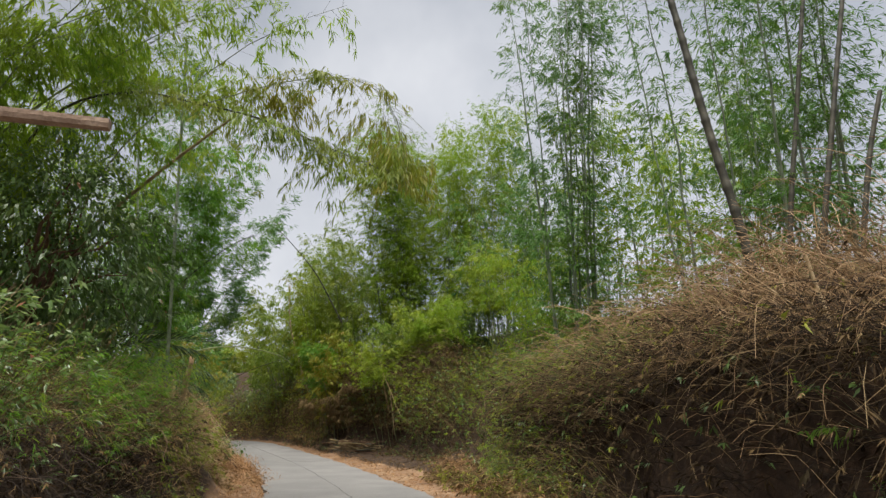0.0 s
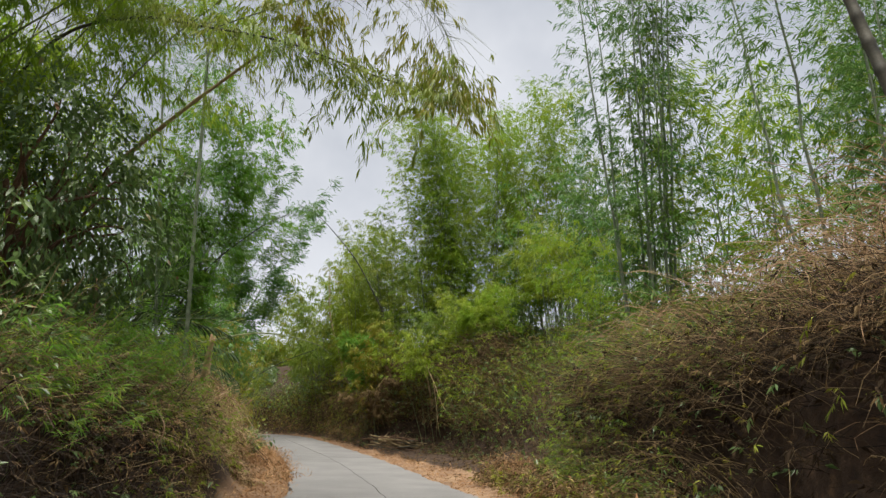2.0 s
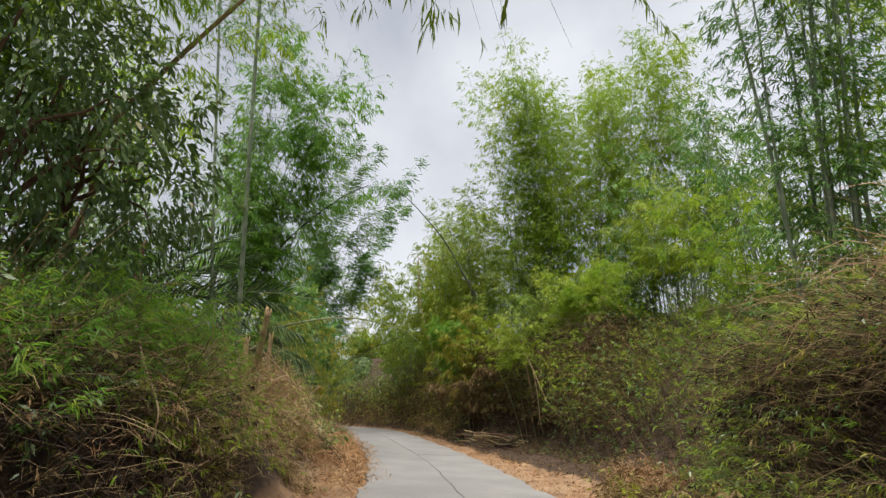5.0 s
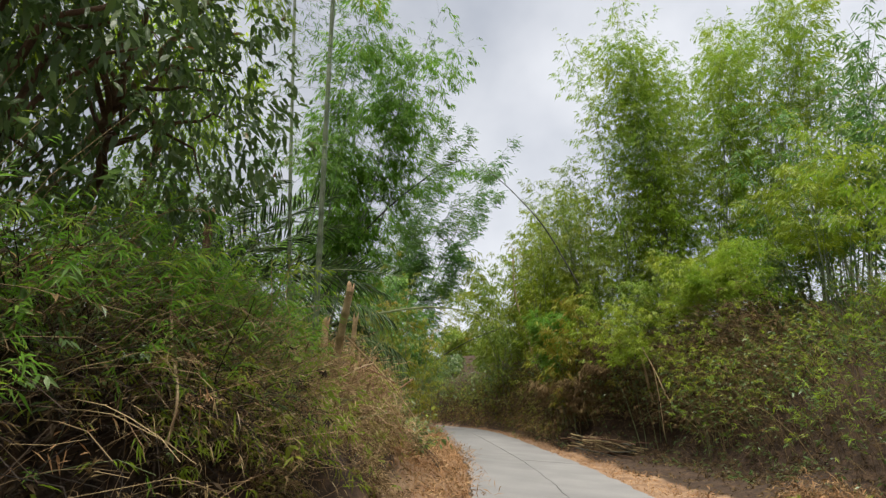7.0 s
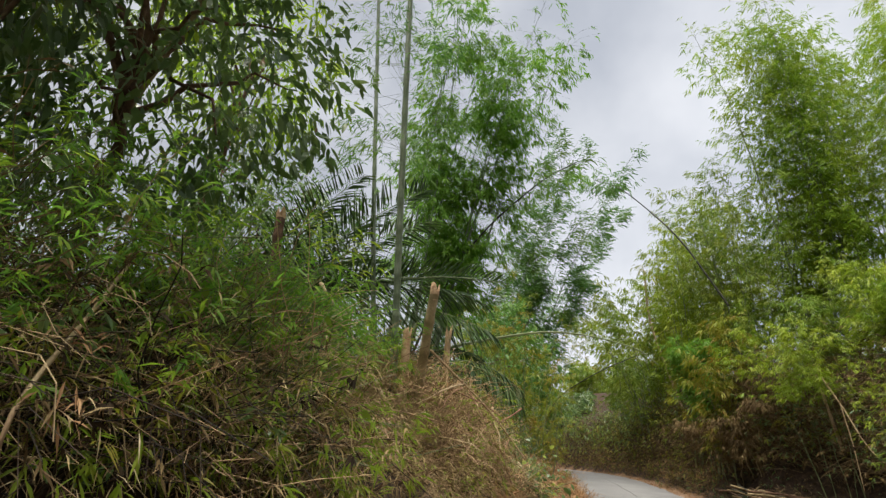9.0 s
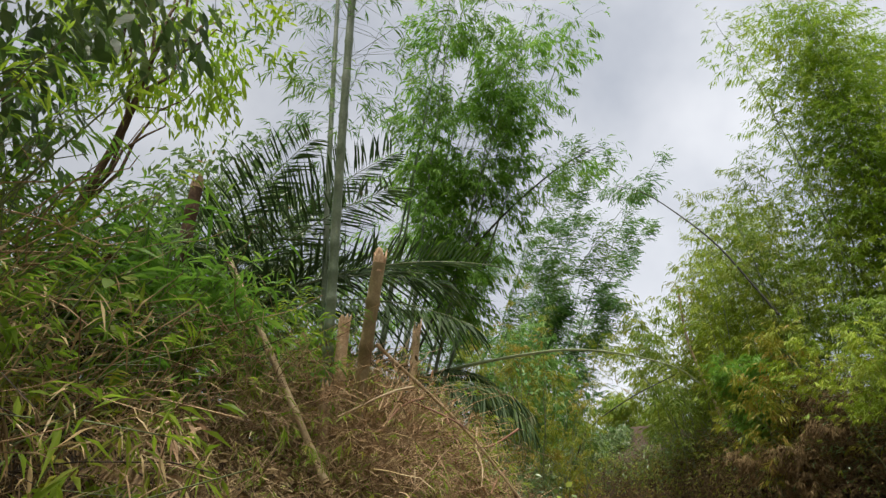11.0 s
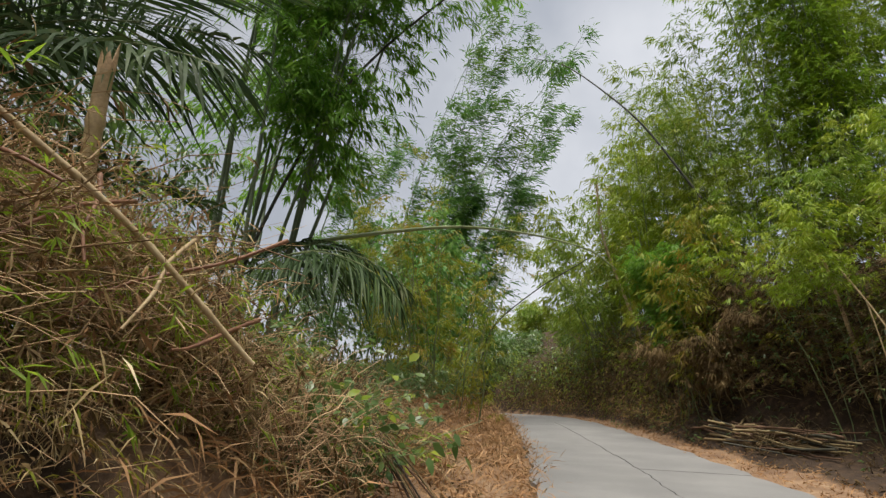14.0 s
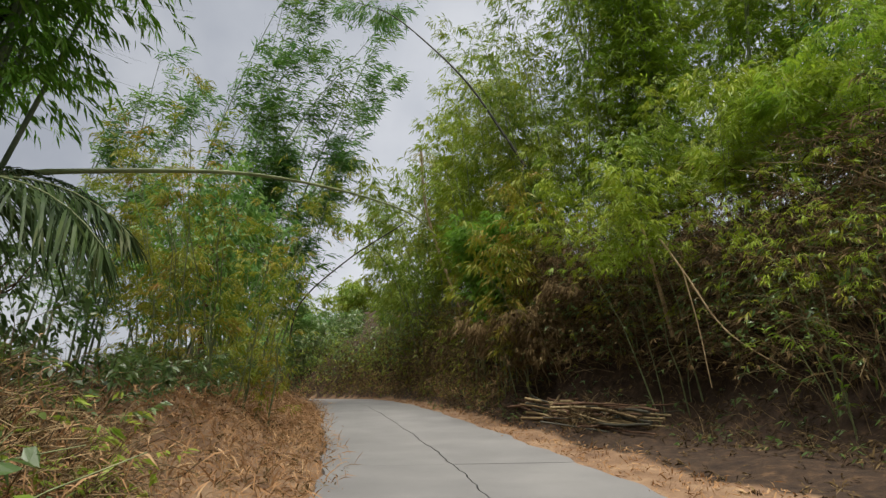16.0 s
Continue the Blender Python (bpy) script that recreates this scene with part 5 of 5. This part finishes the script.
single_culm([(-13.1, 24.2, 1.5), (-12.9, 24.3, 3.7), (-11.7, 25.0, 7.2), (-10.0, 26.0, 9.6), (-8.9, 26.7, 10.6)], 0.045, 0.015, CULM_DARK, "dark bamboo culm leaning out of the clump", leafy=(0.4, 150, (1.4, 1.0), 5, (0.2, 0.032), LEAF_FRESH, 0.5))
single_culm([(-9.6, 13.4, 4.6), (-8.4, 13.5, 6.3), (-6.9, 13.5, 7.9), (-5.3, 13.5, 9.4)], 0.06, 0.03, CULM_OLD, "pale brown limb reaching out of the dark tree", name="tree_limb", gap=0.9, category="branch")


def frond(top, base, az, elev, length, droop, leaflet, n=60, sag=0.35, fall=0.0):
    """One feather frond: a curved rib with rows of long leaflets on both sides."""
    k = 14
    th = elev - droop * (np.linspace(0, 1, k - 1) ** 1.3)
    step = np.stack([np.cos(th) * math.cos(az), np.cos(th) * math.sin(az), np.sin(th)], -1) * length / (k - 1)
    p = np.concatenate([[base], base + np.cumsum(step, 0)])
    rib = part("frond", [tubes(p[None], 0.022 * np.linspace(1, 0.2, k)[None], 5)], CULM_GREEN, top, smooth=True)
    s = np.linspace(0.16, 0.99, n)
    at, d = along(p[None], s[None])
    at, d = at[0], d[0]
    side = unit(np.cross(d, np.array([0, 0, 1.0])))
    up = np.cross(side, d)
    prof = np.sin(np.pi * (0.18 + 0.76 * s)) ** 0.7
    v, f, off = [], [], 0
    for sg in (-1, 1):
        dd = side * sg * (0.85 - 0.45 * fall) + d * 0.55 + up * 0.28 + rng.normal(size=(n, 3)) * (0.07 + 0.16 * fall) - np.array([0, 0, fall])
        ll = leaflet * prof * (0.85 + 0.3 * rng.random(n))
        a, b = leaves(at, dd, ll, 0.034, droop=sag, shape=6)
        v.append(a)
        f.append(b + off)
        off += len(a)
    ob = new("leaf_blade", np_mesh("leaf_blade", [(np.concatenate(v) - np.array(top.location), np.concatenate(f))], LEAF_PALM))
    ob.parent = rib
    tagged(ob, kind="stuff")


def palm(base, crown_z, label, fronds):
    z = float(land(base[0], base[1])) - 0.1
    top = thing("palm", (base[0], base[1], z), label, "palm")
    u = np.linspace(0, 1, 12)
    tr = np.stack([base[0] + 0 * u, base[1] + 0 * u, z + (crown_z - z) * u], -1)
    part("trunk", [tubes(tr[None], (0.13 + 0.02 * (np.arange(12) % 2))[None], 10)], BARK, top, smooth=False)
    for az, elev, length, droop, leaflet, sag, *fall in fronds:
        frond(top, np.array([base[0], base[1], crown_z]), radians(az), elev, length, droop, leaflet, 92, sag, *fall)


palm((-12.2, 17.6), 2.7, "feather palm with long dark green fronds", [(15, 0.95, 5.0, 0.55, 1.15, 0.12), (22, 0.62, 5.6, 0.75, 1.1, 0.1), (40, 0.8, 4.6, 0.8, 1.0, 0.2), (4, 1.2, 4.4, 0.7, 1.05, 0.15), (-30, 0.8, 3.6, 1.2, 0.95, 0.3), (75, 1.1, 4.4, 1.0, 1.0, 0.25),
     (120, 1.1, 4.0, 1.1, 0.9, 0.3), (185, 1.0, 3.6, 1.2, 0.9, 0.3), (250, 1.1, 3.6, 1.2, 0.9, 0.3), (28, 0.25, 4.6, 0.6, 1.0, 0.3), (17, 0.5, 5.4, 0.9, 1.1, 0.3, 0.6), (26, 0.72, 5.4, 1.1, 1.05, 0.3, 0.4), (10, 0.8, 4.8, 0.6, 1.1, 0.1, 0.3)])
palm((-13.0, 24.0), 3.1, "palm with a drooping frond beside the verge", [(-4, 0.38, 4.4, 1.15, 1.15, 0.4, 0.8), (8, 0.5, 4.0, 1.25, 0.95, 0.4, 0.7), (50, 0.9, 3.0, 1.4, 0.8, 0.6), (150, 0.9, 2.6, 1.4, 0.7, 0.5), (240, 0.8, 2.6, 1.4, 0.7, 0.5)])


# ---- cut bamboo, canes, poles ----


def stump(x, y, z1, r, lean, label, mat=CULM_DRY, z0=None, back=0.0):
    """A hacked-off culm with a splintered rim, hollow at the top."""
    z0 = float(land(x, y)) - 0.1 if z0 is None else z0
    top = thing("bamboo_stump", (x, y, z0), label, "stump")
    m = 9
    u = np.linspace(0, 1, m)
    p = np.stack([x + lean * u, y + back * u + 0.02 * np.sin(5 * u), z0 + (z1 - z0) * u], -1)
    (v, f), (q, rr) = noded_culm(p, r * 1.08, r, 0.38, 12)
    part("stem", [(v, f)], mat, top, smooth=True)
    end = p[-1]
    a = np.arange(12) * 2 * np.pi / 12
    h = 0.05 + 0.16 * rng.random(12) * (rng.random(12) > 0.35)
    ring0 = end + np.stack([np.cos(a) * r, np.sin(a) * r, 0 * a - 0.01], -1)
    ring1 = end + np.stack([np.cos(a) * r * 1.04, np.sin(a) * r * 1.04, h], -1)
    ring2 = end + np.stack([np.cos(a) * r * 0.75, np.sin(a) * r * 0.75, h * 0.8], -1)
    ring3 = end + np.stack([np.cos(a) * r * 0.72, np.sin(a) * r * 0.72, 0 * a - 0.1], -1)
    i = np.arange(12)
    j = (i + 1) % 12
    v = np.concatenate([ring0, ring1, ring2, ring3])
    f = np.concatenate([np.stack([i + 12 * q, j + 12 * q, j + 12 * q + 12, i + 12 * q + 12], -1) for q in range(3)])
    part("splintered_rim", [(v, f), (ring3, i[None])], PULP, top, "pale splintered wood")


stump(-7.53, 17.4, 3.36, 0.066, 0.42, "tall hacked bamboo stump in the brush", CULM_OLD, back=-0.29)
stump(-7.5, 17.2, 2.75, 0.062, -0.08, "broad split bamboo stump with torn orange wood", PULP)
stump(-7.25, 16.85, 1.98, 0.05, -0.05, "short pale bamboo stump in the brush")
stump(-8.3, 17.4, 2.7, 0.05, -0.12, "thin pale bamboo stump in the brush")
stump(-7.78, 18.6, 3.08, 0.05, -0.02, "thin brown bamboo stump in the brush")
stump(-9.9, 16.6, 4.75, 0.08, -0.25, "tall brown broken bamboo stump behind the brush", BARK)
long_cane = single_culm([(-8.75, 16.45, 3.45), (-7.85, 16.5, 2.45), (-6.97, 16.62, 1.37), (-6.45, 16.7, 0.75), (-5.95, 16.6, 0.12)], 0.032, 0.034, CULM_DRY, "long pale dry bamboo cane leaning on the brush", gap=0.5)
part("sheath", [leaves(np.array([[-6.5, 16.66, 0.84], [-6.52, 16.68, 0.8]]), np.array([[-0.75, -0.35, 0.3], [-0.5, 0.2, -0.5]]), np.array([0.3, 0.24]), 0.11, droop=0.1, shape=6)], PULP, long_cane, "papery dry sheath")
single_culm([(-7.22, 17.3, 2.6), (-6.74, 18.2, 1.92), (-6.4, 18.8, 1.3)], 0.018, 0.013, CULM_DRY, "brown dry bamboo cane slanting over the brush", gap=0.4)
single_culm([(-6.55, 12.62, 2.5), (-6.35, 12.5, 2.3), (-5.75, 12.06, 1.76), (-5.13, 11.63, 1.29), (-5.15, 11.63, 0.95)], 0.015, 0.01, CULM_DRY, "pale bent vine stem hanging over the brush", name="hanging_vine", gap=0.3, sides=5, category="vine")
single_culm([(-6.3, 11.5, 2.8), (-6.5, 11.5, 2.45), (-6.6, 11.5, 2.0)], 0.012, 0.01, CULM_DRY, "pale bent vine stem in front of the dark tree", name="hanging_vine", gap=0.3, sides=5, category="vine")
single_culm([(4.7, 7.05, 3.6), (4.76, 7.0, 3.0), (4.82, 6.9, 2.3)], 0.02, 0.03, CULM_DRY, "pale dead branch hanging from the bank", name="dead_branch", gap=0.6, sides=6, category="branch")
single_culm([(3.95, 7.5, 3.65), (4.4, 7.3, 3.15), (4.9, 7.0, 2.55)], 0.014, 0.01, CULM_DRY, "thin dead branch across the bank top", name="dead_branch", gap=0.6, sides=6, category="branch")
single_culm([(-3.1, 33.0, 5.0), (-2.85, 33.2, 3.8), (-2.58, 33.5, 2.55)], 0.035, 0.05, CULM_DRY, "pale broken culm hanging from the bamboo bush", gap=0.5)
single_culm([(-2.9, 32.2, 4.6), (-2.45, 32.0, 3.7), (-1.9, 31.6, 2.5), (-1.1, 31.0, 1.7)], 0.022, 0.012, CULM_DRY, "dry cane drooping out of the bamboo bush", gap=0.4)
single_culm([(-2.5, 32.0, 3.8), (-2.3, 32.0, 2.6), (-2.17, 32.0, 1.4)], 0.016, 0.01, CULM_DRY, "thin dry cane hanging before the bank", gap=0.4)
single_culm([(2.3, 30.2, 4.9), (3.1, 29.0, 4.65), (4.2, 27.5, 4.35)], 0.035, 0.03, CULM_GREEN, "pale green culm lying across the shrubs")
single_culm([(2.3, 29.6, 2.4), (3.0, 28.0, 2.85), (3.9, 26.5, 3.3)], 0.03, 0.025, CULM_GREEN, "pale green culm slanting through the shrubs")


def pole_pile():
    """Cut bamboo poles heaped along the foot of the bank."""
    pr = np.random.default_rng(11)
    for i in range(52):
        row = i // 12
        off = 0.75 * (pr.random() - 0.5) * (1 - 0.18 * row)
        shift = (-1.1 if i % 2 else 1.0) + 0.55 * pr.normal()
        ln, az = 1.9 + 1.6 * pr.random(), radians(-54 + 20 * pr.normal())
        d = np.array([math.cos(az), math.sin(az)])
        c = np.array([-4.75, 34.7]) + np.array([0.588, -0.809]) * shift + np.array([0.809, 0.588]) * off
        za = zb = float(land(*c))
        tilt = 0.09 * pr.normal()
        pts = [(*(c + d * ln / 2 * t), (za + zb) / 2 + (zb - za) / 2 * t + 0.06 + 0.11 * row + tilt * t + 0.03 * pr.normal()) for t in (-1, -0.4, 0.3, 1)]
        pts = [(px + 0.04 * pr.normal(), py + 0.04 * pr.normal(), pz) for px, py, pz in pts]
        r = 0.018 + 0.024 * pr.random()
        tagged(single_culm(pts, r, r * 0.75, (BARK, TWIG, CULM_OLD, BARK, CULM_DARK)[i % 5], "dry brown bamboo pole lying in a roadside pile", name="bamboo_pole", gap=0.45, sides=6), group="poles heaped at the bank")


pole_pile()
brush("twig_tangle", "grey twig tangle thrown over the pole pile", "twig", spot(150, -4.4, 34.2, 0.8, 0.9), (0.3, 0.9), None, (0.6, 1.5), (0.0, 0.8), 150, TWIG, 0.008,
      [(300, (0.14, 0.02), LEAF_DRY, "dry_foliage", DRY, 0.0)], lift=0.35, jitter=0.06)


def cane_bundle():
    """Thin cut canes leaning together in the dry grass."""
    pr = np.random.default_rng(5)
    for i in range(11):
        a = np.array([-7.7, 21.4]) + pr.normal(size=2) * 0.07
        b = np.array([-6.6, 21.0]) + pr.normal(size=2) * 0.12
        za, zb = float(land(*a)) + 0.5 + 0.05 * pr.normal(), float(land(*b)) + 0.05 + 0.05 * pr.random()
        pts = [(*(a + (b - a) * t), za + (zb - za) * t + 0.06 * math.sin(math.pi * t)) for t in (0, 0.35, 0.7, 1)]
        tagged(single_culm(pts, 0.01, 0.007, (TWIG, BARK, TWIG_DARK_SHADE)[i % 3], "thin dry brown cane lying in the straw", name="dry_cane", gap=0.3, sides=5), group="canes in the straw")


cane_bundle()


def heap_canes():
    """Cut canes lying criss-cross over the dry heap."""
    pr = np.random.default_rng(21)
    for i in range(11):
        c = np.array([-7.0 + 0.35 * pr.normal(), 17.8 + 0.6 * pr.normal()])
        top = float(land(*c)) + 0.75 + 0.3 * pr.random() - 0.7 * max(0.0, c[0] + 6.75)
        az, el, ln = pr.uniform(-2.2, 0.6), pr.normal() * 0.25 - 0.5, pr.uniform(0.6, 1.3)
        d = np.array([math.cos(az) * math.cos(el), math.sin(az) * math.cos(el), math.sin(el)])
        m = np.array([*c, top])
        pts = [m + d * ln * (t - 0.5) + pr.normal(size=3) * 0.025 for t in (0, 0.35, 0.7, 1)]
        tagged(single_culm(pts, 0.013, 0.007, (RED_CANE, TWIG_PALE, RED_CANE, CULM_DRY)[i % 4], "thin red-brown cut cane lying on the dry heap", name="dry_cane", gap=0.3, sides=6), group="canes on the dry heap")


heap_canes()


def beam():
    """The end of a weathered timber beam on a post."""
    top = thing("timber_beam", (-4.4, 1.7, float(land(-4.4, 1.7))), "weathered timber beam on a post by the road", "beam")
    a, b = np.array([-4.7, 1.75, 2.75]), np.array([-1.76, 2.7, 2.92])
    t = unit(b - a)
    sd, up = unit(np.cross(t, [0, 0, 1.0])), np.array([0, 0, 1.0])
    prof = [(-0.03, -0.026), (0.03, -0.026), (0.034, 0.0), (0.03, 0.026), (-0.03, 0.026), (-0.034, 0.0)]
    rings = [np.array([a + (b - a) * s + sd * x + up * (z + 0.004 * math.sin(9 * s + x * 40)) for x, z in prof]) for s in np.linspace(0, 1, 8)]
    v = np.concatenate(rings)
    i, j = np.arange(6), (np.arange(6) + 1) % 6
    f = np.concatenate([np.stack([i, j, j + 6, i + 6], -1) + 6 * k for k in range(7)])
    part("beam", [(v, f), (rings[0], i[None, ::-1]), (rings[-1], i[None])], TIMBER, top)
    gz = float(land(-4.4, 1.7)) - 0.1
    p = np.array([[-4.4, 1.83, gz], [-4.41, 1.82, 1.4], [-4.4, 1.84, 2.745]])
    part("post", [tubes(p[None], np.array([[0.07, 0.065, 0.06]]), 10)] + caps(p[None], np.array([[0.07, 0.065, 0.06]]), 10), BARK, top, smooth=True)


beam()
road()
